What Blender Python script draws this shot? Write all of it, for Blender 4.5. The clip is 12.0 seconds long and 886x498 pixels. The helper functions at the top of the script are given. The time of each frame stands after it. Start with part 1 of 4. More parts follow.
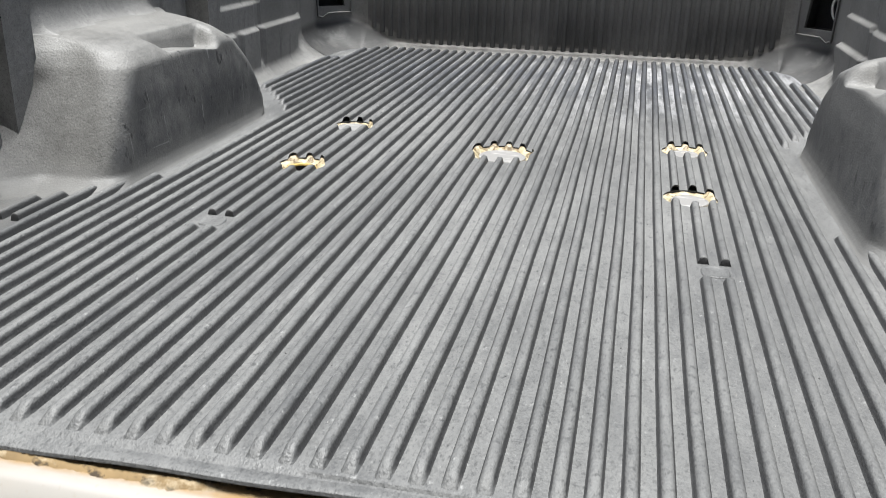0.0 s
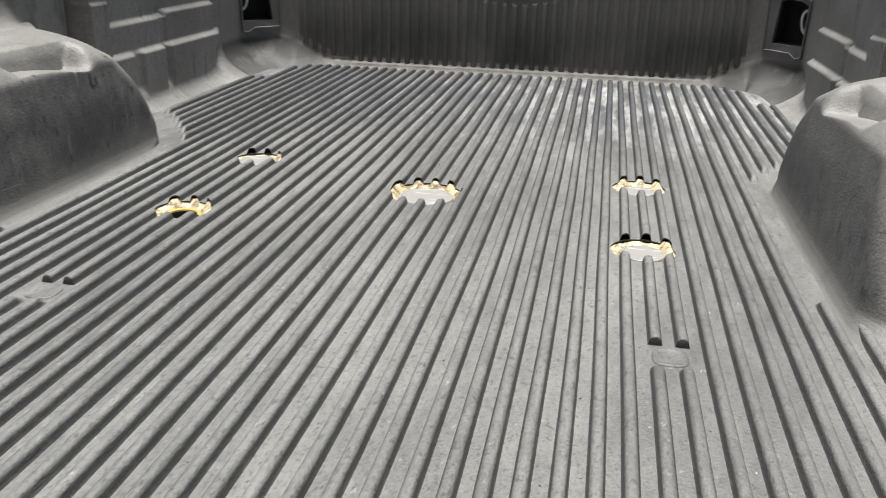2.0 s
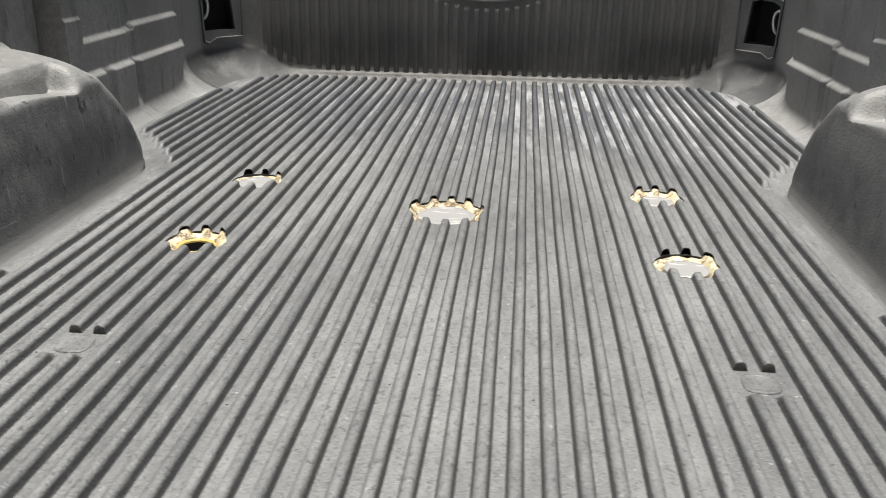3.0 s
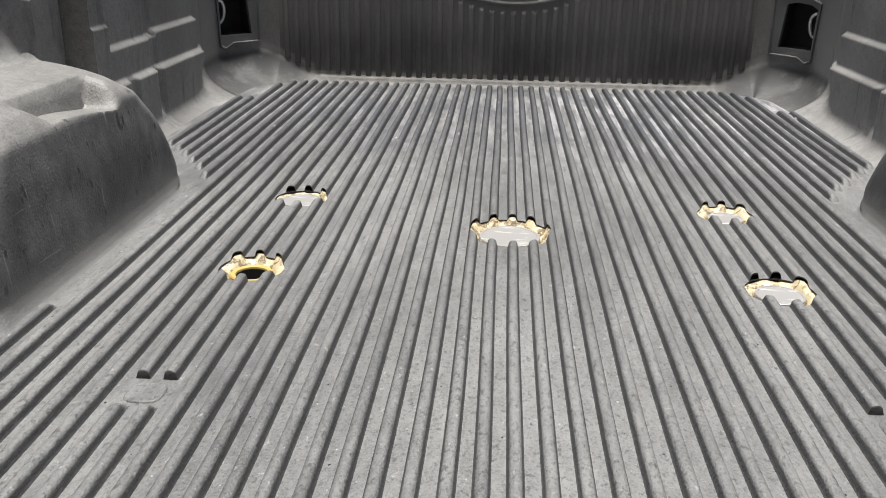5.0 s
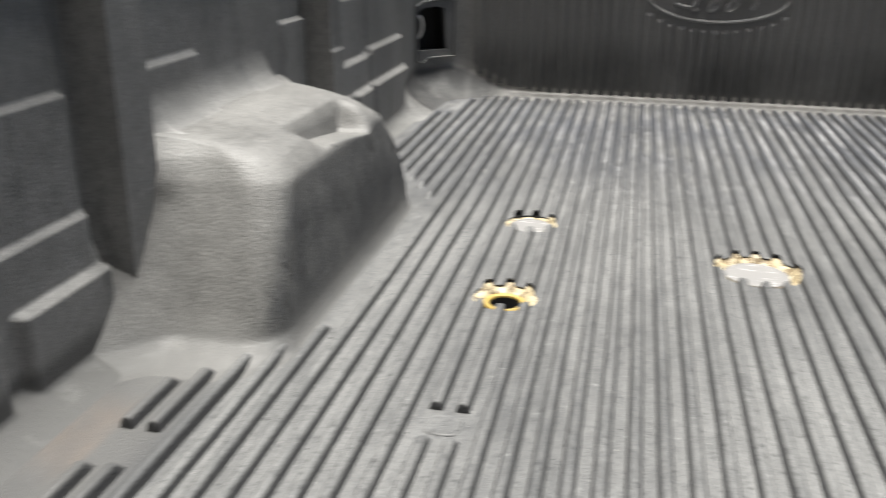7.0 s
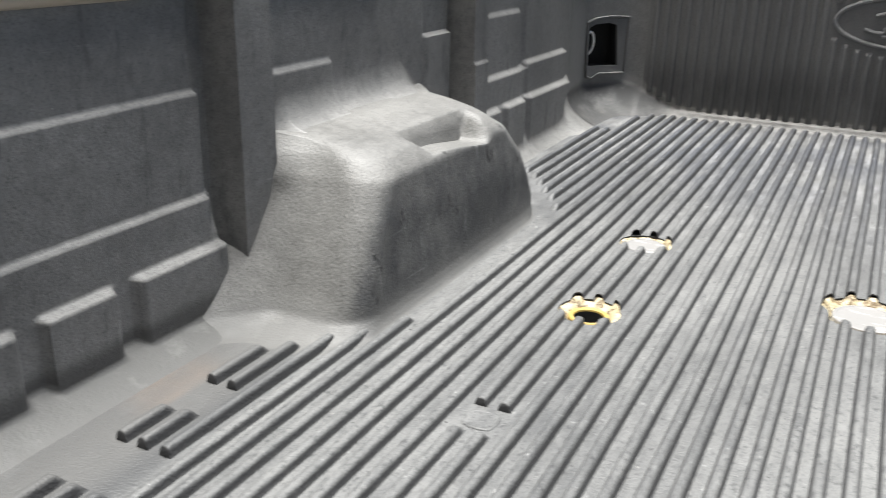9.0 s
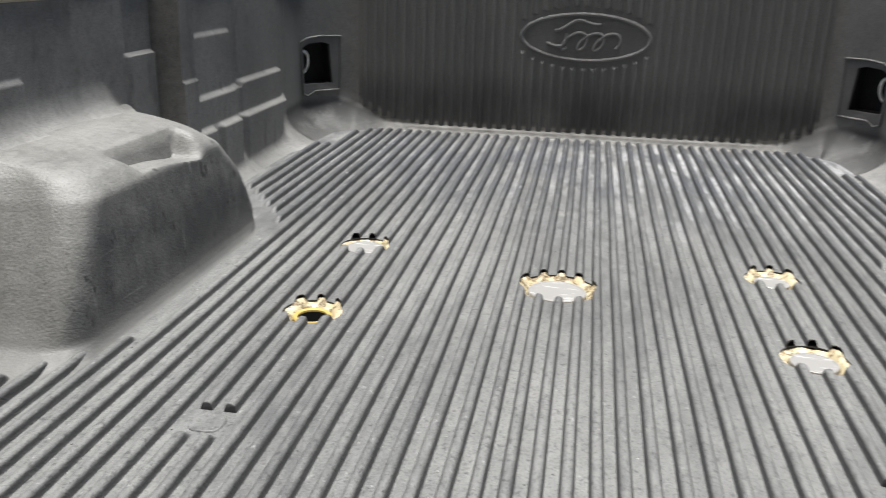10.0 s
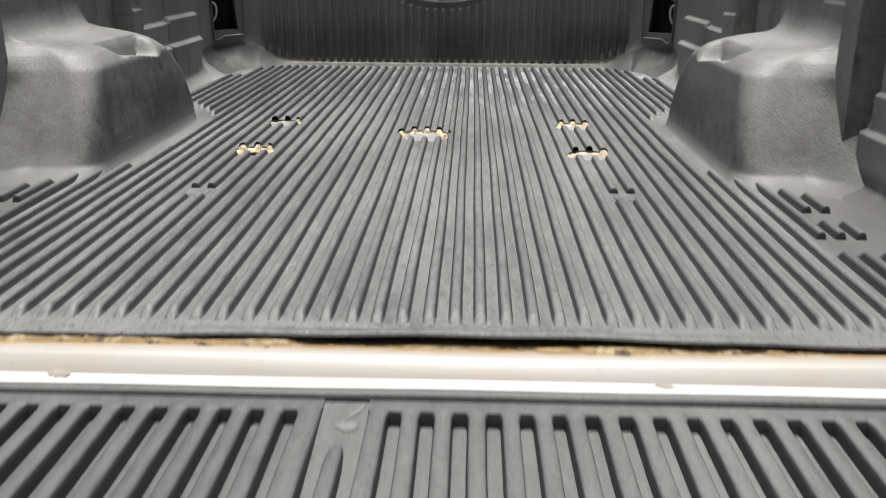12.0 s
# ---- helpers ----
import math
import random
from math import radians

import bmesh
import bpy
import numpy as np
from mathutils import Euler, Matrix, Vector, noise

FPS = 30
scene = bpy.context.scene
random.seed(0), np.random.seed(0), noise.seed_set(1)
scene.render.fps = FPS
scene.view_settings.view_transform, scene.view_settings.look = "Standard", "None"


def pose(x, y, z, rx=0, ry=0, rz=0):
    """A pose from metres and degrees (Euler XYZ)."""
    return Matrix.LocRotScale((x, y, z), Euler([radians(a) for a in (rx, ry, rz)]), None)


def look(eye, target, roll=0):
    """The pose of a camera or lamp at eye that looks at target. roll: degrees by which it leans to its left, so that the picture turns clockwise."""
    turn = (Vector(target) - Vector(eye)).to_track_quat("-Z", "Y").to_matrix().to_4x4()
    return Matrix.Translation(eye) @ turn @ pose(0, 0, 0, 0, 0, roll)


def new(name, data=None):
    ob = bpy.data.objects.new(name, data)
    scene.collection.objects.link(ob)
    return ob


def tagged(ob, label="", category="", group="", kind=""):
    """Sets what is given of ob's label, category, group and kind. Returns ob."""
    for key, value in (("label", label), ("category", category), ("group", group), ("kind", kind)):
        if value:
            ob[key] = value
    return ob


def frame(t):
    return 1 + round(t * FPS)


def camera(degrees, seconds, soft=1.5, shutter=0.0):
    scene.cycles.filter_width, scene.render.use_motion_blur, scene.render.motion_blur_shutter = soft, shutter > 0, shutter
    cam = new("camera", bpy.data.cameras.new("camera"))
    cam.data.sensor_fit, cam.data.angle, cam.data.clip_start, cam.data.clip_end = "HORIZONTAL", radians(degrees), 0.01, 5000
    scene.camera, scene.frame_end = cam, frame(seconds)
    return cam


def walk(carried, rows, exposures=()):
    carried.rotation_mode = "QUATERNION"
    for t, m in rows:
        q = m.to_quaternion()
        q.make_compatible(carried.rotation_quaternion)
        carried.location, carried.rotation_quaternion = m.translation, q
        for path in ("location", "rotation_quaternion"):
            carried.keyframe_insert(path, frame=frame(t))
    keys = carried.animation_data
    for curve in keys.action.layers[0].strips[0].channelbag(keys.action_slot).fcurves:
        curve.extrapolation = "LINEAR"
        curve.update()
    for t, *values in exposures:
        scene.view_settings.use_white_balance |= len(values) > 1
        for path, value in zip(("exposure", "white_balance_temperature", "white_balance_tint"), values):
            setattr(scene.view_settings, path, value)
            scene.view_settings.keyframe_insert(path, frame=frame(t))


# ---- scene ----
cam = camera(54.2, 12.0, soft=0.85, shutter=0.45)
PATH = [
    (0, (0.25, -1.574, 0.481), (-0.137, 0.245, -0.255), 1.4),
    (0.5, (0.26, -1.55, 0.507), (-0.141, 0.27, -0.221), 1.1),
    (1, (0.27, -1.491, 0.501), (-0.133, 0.33, -0.224), 1.1),
    (1.5, (0.296, -1.372, 0.474), (-0.099, 0.45, -0.249), 1.2),
    (2, (0.292, -1.273, 0.457), (-0.035, 0.569, -0.252), 1.5),
    (2.5, (0.225, -1.236, 0.453), (-0.006, 0.623, -0.248), 1.5),
    (3, (0.114, -1.229, 0.47), (-0.045, 0.635, -0.239), 1.0),
    (3.5, (0.017, -1.219, 0.472), (-0.115, 0.642, -0.247), 1.1),
    (3.7, (-0.008, -1.214, 0.467), (-0.138, 0.65, -0.247), 1.2),
    (5.3, (-0.028, -1.131, 0.484), (-0.142, 0.734, -0.229), 0.9),
    (5.5, (-0.008, -1.124, 0.491), (-0.118, 0.739, -0.229), 0.9),
    (6, (-0.004, -1.115, 0.489), (-0.119, 0.749, -0.228), 0.9),
    (6.5, (-0.113, -1.128, 0.503), (-0.253, 0.736, -0.211), 0.8),
    (7, (-0.227, -1.156, 0.514), (-0.619, 0.672, -0.198), 0.7),
    (7.2, (-0.247, -1.169, 0.518), (-0.768, 0.625, -0.198), 0.6),
    (8.8, (-0.089, -1.163, 0.541), (-0.938, 0.502, -0.172), 1.1),
    (9, (-0.045, -1.164, 0.538), (-0.884, 0.51, -0.163), 1.2),
    (9.5, (0.007, -1.178, 0.528), (-0.541, 0.628, -0.134), 1.5),
    (10, (0.021, -1.212, 0.529), (-0.28, 0.66, -0.107), 1.7),
    (10.5, (0.036, -1.285, 0.53), (-0.128, 0.607, -0.097), 1.9),
    (11, (0.059, -1.464, 0.537), (-0.051, 0.43, -0.097), 0.2),
    (11.2, (0.074, -1.566, 0.518), (-0.016, 0.328, -0.118), 0.1),
    (11.5, (0.099, -1.712, 0.484), (0.02, 0.181, -0.158), 0.1),
    (12, (0.111, -1.904, 0.418), (0.051, -0.012, -0.228), 0.3),
]
walk(cam, [(t, look(eye, target, roll)) for t, eye, target, roll in PATH], [(0, 1.17, 6400, 10), (0.8, 1.16, 6600, 9), (1.5, 1.11, 6700, 9.5), (3.5, 1.10, 6700, 10.5), (5.5, 1.02, 6650, 11.8), (7, 1.22, 6700, 10), (8.8, 1.48, 6500, 10), (9.5, 1.19, 6550, 10.5), (10, 1.11, 6550, 10), (10.5, 1.15, 6550, 10), (11.2, 1.19, 6500, 10.5), (11.5, 1.20, 6500, 10.5), (12, 0.91, 6600, 10.5)])

# ---------------------------------------------------------------- world and light
world = bpy.data.worlds.new("world")
scene.world = world
world.use_nodes = True
wn = world.node_tree.nodes
sky = wn.new("ShaderNodeTexSky")
sky.sky_type = "NISHITA"
sky.sun_disc = False
sky.sun_elevation = radians(62)
sky.sun_rotation = radians(200)
sky.air_density = 1.0
sky.dust_density = 3.0
wn["Background"].inputs["Strength"].default_value = 0.052
world.node_tree.links.new(sky.outputs["Color"], wn["Background"].inputs["Color"])

sun = new("sun", bpy.data.lights.new("sun", "SUN"))
sun.data.energy = 5.0
sun.data.angle = radians(28)
sun.data.color = (0.985, 0.98, 0.945)
sun.matrix_world = look((-0.05, 0.65, 6.0), (0, 0.2, 0))


# ---------------------------------------------------------------- materials
def material(name, rough=0.5, metal=0.0):
    m = bpy.data.materials.new(name)
    m.use_nodes = True
    b = m.node_tree.nodes["Principled BSDF"]
    b.inputs["Roughness"].default_value = rough
    b.inputs["Metallic"].default_value = metal
    return m, m.node_tree.nodes, m.node_tree.links, b


def noise_node(nodes, links, scale, detail=4.0, stretch=(1, 1, 1), rough=0.55):
    co = nodes.new("ShaderNodeTexCoord")
    mp = nodes.new("ShaderNodeMapping")
    mp.inputs["Scale"].default_value = stretch
    links.new(co.outputs["Object"], mp.inputs["Vector"])
    n = nodes.new("ShaderNodeTexNoise")
    n.inputs["Scale"].default_value = scale
    n.inputs["Detail"].default_value = detail
    n.inputs["Roughness"].default_value = rough
    links.new(mp.outputs["Vector"], n.inputs["Vector"])
    return n


def ramp(nodes, links, src, stops):
    r = nodes.new("ShaderNodeValToRGB")
    e = r.color_ramp.elements
    while len(e) < len(stops):
        e.new(0.5)
    for el, (p, c) in zip(e, stops):
        el.position = p
        el.color = (*c, 1) if len(c) == 3 else (c[0], c[0], c[0], 1)
    links.new(src, r.inputs["Fac"])
    return r


def mix(nodes, links, fac, a, b, mode="MIX"):
    m = nodes.new("ShaderNodeMix")
    m.data_type = "RGBA"
    m.blend_type = mode
    for sock, v in ((m.inputs[0], fac), (m.inputs[6], a), (m.inputs[7], b)):
        if isinstance(v, (int, float)):
            sock.default_value = v
        elif isinstance(v, tuple):
            sock.default_value = (*v, 1)
        else:
            links.new(v, sock)
    return m.outputs[2]


def bump(nodes, links, b, height, strength, dist, chain=None):
    n = nodes.new("ShaderNodeBump")
    n.inputs["Strength"].default_value = strength
    n.inputs["Distance"].default_value = dist
    links.new(height, n.inputs["Height"])
    if chain:
        links.new(chain.outputs["Normal"], n.inputs["Normal"])
    links.new(n.outputs["Normal"], b.inputs["Normal"])
    return n


def plastic(name, dark, dust, streak=(1, 1, 1), dust_amount=0.5, grain=420, grain_strength=0.5, smears=False):
    """Weathered black polyethylene: pebbled skin, grey dust, pale scuffs."""
    m, n, l, b = material(name)
    big = noise_node(n, l, 4.5, 5, streak)
    fine = noise_node(n, l, 60, 6, streak, 0.7)
    speck = noise_node(n, l, 210, 3, (1, 1, 1), 0.65)
    pits = noise_node(n, l, 330, 4, (1, 0.7, 1), 0.7)
    scratch = noise_node(n, l, 22, 5, (6, 0.35, 3), 0.75)
    f1 = ramp(n, l, big.outputs["Fac"], [(0.28, (0.0,)), (0.72, (1.0,))])
    f2 = ramp(n, l, fine.outputs["Fac"], [(0.30, (0.0,)), (0.75, (1.0,))])
    both = mix(n, l, 0.45, f1.outputs["Color"], f2.outputs["Color"])
    fac = n.new("ShaderNodeMath")
    fac.operation = "MULTIPLY"
    fac.inputs[1].default_value = dust_amount * 1.6
    l.new(both, fac.inputs[0])
    c = mix(n, l, fac.outputs[0], dark, dust)
    s = ramp(n, l, scratch.outputs["Fac"], [(0.66, (0.0,)), (0.80, (0.5,))])
    c = mix(n, l, s.outputs["Color"], c, tuple(min(1, v * 1.9) for v in dust))
    p = ramp(n, l, speck.outputs["Fac"], [(0.70, (0.0,)), (0.78, (0.55,))])
    c = mix(n, l, p.outputs["Color"], c, tuple(min(1, v * 1.6) for v in dust))
    k = ramp(n, l, pits.outputs["Fac"], [(0.30, (0.62,)), (0.50, (0.0,))])
    c = mix(n, l, k.outputs["Color"], c, tuple(v * 0.55 for v in dark))
    if smears:
        rub = noise_node(n, l, 17, 5, (1.0, 1.6, 0.35), 0.7)
        q = ramp(n, l, rub.outputs["Fac"], [(0.58, (0.0,)), (0.70, (0.75,))])
        c = mix(n, l, q.outputs["Color"], c, tuple(v * 0.8 for v in dark))
    l.new(c, b.inputs["Base Color"])
    rr = ramp(n, l, both, [(0.2, (0.50,)), (0.8, (0.72,))])
    l.new(rr.outputs["Color"], b.inputs["Roughness"])
    peb = noise_node(n, l, grain, 2, (1, 1, 1), 0.5)
    first = bump(n, l, b, fine.outputs["Fac"], 0.25, 0.002)
    bump(n, l, b, peb.outputs["Fac"], grain_strength, 0.0012, first)
    return m


def painted(name, col, rough=0.35, dirt=(0.35, 0.25, 0.14), amount=0.3):
    m, n, l, b = material(name, rough)
    big = noise_node(n, l, 9, 6)
    f = ramp(n, l, big.outputs["Fac"], [(0.45, (0.0,)), (0.75, (amount,))])
    c = mix(n, l, f.outputs["Color"], col, dirt)
    sp = noise_node(n, l, 90, 4)
    g = ramp(n, l, sp.outputs["Fac"], [(0.62, (0.0,)), (0.72, (amount,))])
    c = mix(n, l, g.outputs["Color"], c, tuple(v * 0.6 for v in dirt))
    l.new(c, b.inputs["Base Color"])
    b.inputs["Coat Weight"].default_value = 0.3 if rough < 0.5 else 0.0
    return m


LINER = plastic("black_plastic", (0.090, 0.090, 0.088), (0.285, 0.280, 0.270), dust_amount=0.6, grain=280, grain_strength=0.39, smears=True)
WELL = plastic("pebbled_plastic", (0.080, 0.079, 0.075), (0.196, 0.193, 0.185), dust_amount=0.66, grain=250, grain_strength=0.58)
CORNER = plastic("corner_plastic", (0.125, 0.125, 0.122), (0.27, 0.268, 0.26), dust_amount=0.6, grain=280, grain_strength=0.5)
CLEAN, WALLRIB = (plastic(name, (0.112, 0.114, 0.114), (0.235, 0.236, 0.230), (1, 1, 0.25), dust_amount=0.42) for name in ("clean_black_plastic", "wall_rib_plastic"))


def zoned(m, marks):
    """Lays worn, dusty or painted-shade colour over a material, in soft zones along the axes broken up by noise; R
    rises with Z and falls from the middle outwards.
    """
    n, l = m.node_tree.nodes, m.node_tree.links
    b = n["Principled BSDF"]
    c = b.inputs["Base Color"].links[0].from_socket
    co = n.new("ShaderNodeTexCoord")
    sep = n.new("ShaderNodeSeparateXYZ")
    l.new(co.outputs["Object"], sep.inputs[0])
    for col, amount, scale, stretch, limits, *span in marks:
        lo, hi = span or (0.32, 0.62)
        tex = noise_node(n, l, scale, 6, stretch, 0.65)
        fac = ramp(n, l, tex.outputs["Fac"], [(lo, (0.0 if span else amount * 0.25,)), (hi, (amount,))]).outputs["Color"]
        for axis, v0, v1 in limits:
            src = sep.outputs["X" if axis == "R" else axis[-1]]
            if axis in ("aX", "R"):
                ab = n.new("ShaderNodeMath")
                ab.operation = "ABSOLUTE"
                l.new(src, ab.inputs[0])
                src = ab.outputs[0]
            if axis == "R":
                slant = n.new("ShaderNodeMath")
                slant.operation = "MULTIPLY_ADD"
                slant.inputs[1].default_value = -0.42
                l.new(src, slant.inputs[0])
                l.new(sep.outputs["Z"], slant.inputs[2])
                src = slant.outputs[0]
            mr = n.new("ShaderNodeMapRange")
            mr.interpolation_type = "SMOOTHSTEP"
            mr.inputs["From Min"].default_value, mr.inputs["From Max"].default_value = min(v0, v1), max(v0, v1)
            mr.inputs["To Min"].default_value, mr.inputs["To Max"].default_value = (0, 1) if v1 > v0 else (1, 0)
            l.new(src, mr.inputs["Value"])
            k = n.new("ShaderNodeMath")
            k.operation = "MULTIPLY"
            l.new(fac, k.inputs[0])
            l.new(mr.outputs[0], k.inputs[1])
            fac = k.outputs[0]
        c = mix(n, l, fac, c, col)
    l.new(c, b.inputs["Base Color"])
    return m


# the inner faces of the wells carry painted shade besides dark scuffs; dust lies along the foot of the front wall
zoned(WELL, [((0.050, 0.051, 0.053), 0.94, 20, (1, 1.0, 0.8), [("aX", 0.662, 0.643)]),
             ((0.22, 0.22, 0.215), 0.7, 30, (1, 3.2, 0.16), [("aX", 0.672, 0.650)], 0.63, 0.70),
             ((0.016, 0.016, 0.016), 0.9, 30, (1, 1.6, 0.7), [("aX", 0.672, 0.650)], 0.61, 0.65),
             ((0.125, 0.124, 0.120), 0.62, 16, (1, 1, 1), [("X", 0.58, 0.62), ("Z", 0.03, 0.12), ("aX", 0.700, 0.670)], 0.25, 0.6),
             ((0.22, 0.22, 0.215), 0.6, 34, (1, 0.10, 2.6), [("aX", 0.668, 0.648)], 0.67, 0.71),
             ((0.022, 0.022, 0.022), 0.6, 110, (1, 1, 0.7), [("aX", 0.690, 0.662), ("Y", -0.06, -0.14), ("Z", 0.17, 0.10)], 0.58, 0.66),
             # the foot of the wells is darker
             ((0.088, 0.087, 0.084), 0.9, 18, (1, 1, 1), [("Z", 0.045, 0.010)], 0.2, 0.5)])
# the front wall is darker towards its foot
FOOT_DARK = ((0.034, 0.035, 0.036), 0.8, 5, (1, 1, 0.5), [("Z", 0.225, 0.090), ("aX", 0.95, 0.66)])
zoned(WALLRIB, [FOOT_DARK])
# dust at the foot; the corner bowls' shade and lit ridges are painted in
DUST_AND_SHADE = [((0.17, 0.165, 0.155), 0.8, 30, (1, 1, 1), [("Z", 0.036, 0.022), ("aX", 0.72, 0.62)]), ((0.30, 0.295, 0.28), 1.0, 34, (1, 1, 1), [("Z", 0.027, 0.020), ("aX", 0.70, 0.60)]),
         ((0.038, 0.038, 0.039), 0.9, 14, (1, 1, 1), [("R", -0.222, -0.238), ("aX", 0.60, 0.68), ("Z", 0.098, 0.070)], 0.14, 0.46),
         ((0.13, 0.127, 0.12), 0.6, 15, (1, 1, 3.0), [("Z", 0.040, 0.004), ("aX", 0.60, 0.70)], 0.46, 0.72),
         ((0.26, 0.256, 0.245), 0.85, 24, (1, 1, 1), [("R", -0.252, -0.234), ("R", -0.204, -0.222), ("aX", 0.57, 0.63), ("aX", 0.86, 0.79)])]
zoned(CLEAN, [FOOT_DARK] + DUST_AND_SHADE)
zoned(CORNER, DUST_AND_SHADE)
# dust creeps from the wells up the side walls
zoned(LINER, [((0.150, 0.148, 0.142), 0.27, 22, (1, 1, 0.6), [("Z", 0.300, 0.240), ("Z", 0.150, 0.185), ("Y", -0.175, -0.160), ("Y", 0.40, 0.33)]),
              # the rear foot of the side walls is darker
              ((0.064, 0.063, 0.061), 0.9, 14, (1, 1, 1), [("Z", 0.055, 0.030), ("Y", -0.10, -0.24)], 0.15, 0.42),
              ((0.36, 0.355, 0.34), 0.55, 75, (1, 1, 1), [], 0.69, 0.74), ((0.34, 0.335, 0.32), 0.5, 30, (1, 0.25, 2.4), [], 0.70, 0.78)])


def scuffs(m):
    """Pale scrapes along the ribs and dark polished plastic towards the front of the floor."""
    n, l = m.node_tree.nodes, m.node_tree.links
    b = n["Principled BSDF"]
    old = b.inputs["Base Color"].links[0].from_socket
    co = n.new("ShaderNodeTexCoord")
    sep = n.new("ShaderNodeSeparateXYZ")
    l.new(co.outputs["Object"], sep.inputs[0])

    def zone(sock, pts):
        mr = n.new("ShaderNodeMapRange")
        mr.inputs["From Min"].default_value, mr.inputs["From Max"].default_value = -1.0, 2.0
        l.new(sock, mr.inputs["Value"])
        return ramp(n, l, mr.outputs[0], [((p + 1.0) / 3.0, (v,)) for p, v in pts]).outputs["Color"]

    def times(a, c):
        k = n.new("ShaderNodeMath")
        k.operation = "MULTIPLY"
        l.new(a, k.inputs[0])
        l.new(c, k.inputs[1])
        return k.outputs[0]

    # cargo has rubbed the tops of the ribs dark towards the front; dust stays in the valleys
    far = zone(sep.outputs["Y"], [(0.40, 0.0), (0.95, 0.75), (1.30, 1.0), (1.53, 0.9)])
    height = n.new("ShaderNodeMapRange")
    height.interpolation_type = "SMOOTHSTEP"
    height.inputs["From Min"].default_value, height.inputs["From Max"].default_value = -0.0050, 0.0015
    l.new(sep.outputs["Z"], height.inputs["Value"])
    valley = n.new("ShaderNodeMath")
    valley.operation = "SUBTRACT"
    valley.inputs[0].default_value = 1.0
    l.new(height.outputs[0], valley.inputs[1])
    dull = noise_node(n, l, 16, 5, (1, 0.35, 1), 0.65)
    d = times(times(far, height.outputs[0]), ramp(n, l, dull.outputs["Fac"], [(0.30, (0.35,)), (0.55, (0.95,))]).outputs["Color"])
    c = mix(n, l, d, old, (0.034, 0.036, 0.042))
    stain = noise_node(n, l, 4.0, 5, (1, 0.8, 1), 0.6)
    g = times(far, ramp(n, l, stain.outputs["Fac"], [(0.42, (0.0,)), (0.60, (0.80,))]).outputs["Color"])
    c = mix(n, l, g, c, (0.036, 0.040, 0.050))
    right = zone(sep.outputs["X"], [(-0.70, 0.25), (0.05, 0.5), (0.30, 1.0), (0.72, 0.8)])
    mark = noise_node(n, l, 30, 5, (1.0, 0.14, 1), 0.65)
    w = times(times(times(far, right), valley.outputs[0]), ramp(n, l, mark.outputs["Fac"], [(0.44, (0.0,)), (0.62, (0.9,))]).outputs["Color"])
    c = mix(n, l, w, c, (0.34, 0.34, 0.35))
    edge = zone(sep.outputs["Y"], [(1.49, 0.0), (1.53, 1.0)])
    grit = noise_node(n, l, 26, 6)
    e = times(edge, ramp(n, l, grit.outputs["Fac"], [(0.30, (0.2,)), (0.60, (1.0,))]).outputs["Color"])
    c = mix(n, l, e, c, (0.34, 0.335, 0.315))
    l.new(c, b.inputs["Base Color"])
    return m


def shade_flanks(m, flank, lo, hi):
    """Grey dust and scuffs lie on what faces up; steep flanks get black plastic with their shade painted in."""
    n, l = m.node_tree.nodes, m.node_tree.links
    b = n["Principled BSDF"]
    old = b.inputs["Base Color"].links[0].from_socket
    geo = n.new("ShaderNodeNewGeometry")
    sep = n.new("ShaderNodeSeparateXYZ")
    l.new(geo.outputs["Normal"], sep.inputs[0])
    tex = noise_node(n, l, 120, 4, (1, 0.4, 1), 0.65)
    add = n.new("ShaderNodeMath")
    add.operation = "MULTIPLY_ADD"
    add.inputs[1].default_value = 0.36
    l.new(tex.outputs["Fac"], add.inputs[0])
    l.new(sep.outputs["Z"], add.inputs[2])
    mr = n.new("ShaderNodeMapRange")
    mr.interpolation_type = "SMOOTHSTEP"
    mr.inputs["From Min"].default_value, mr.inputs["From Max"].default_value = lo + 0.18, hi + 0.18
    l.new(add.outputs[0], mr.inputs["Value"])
    l.new(mix(n, l, mr.outputs[0], flank, old), b.inputs["Base Color"])
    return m


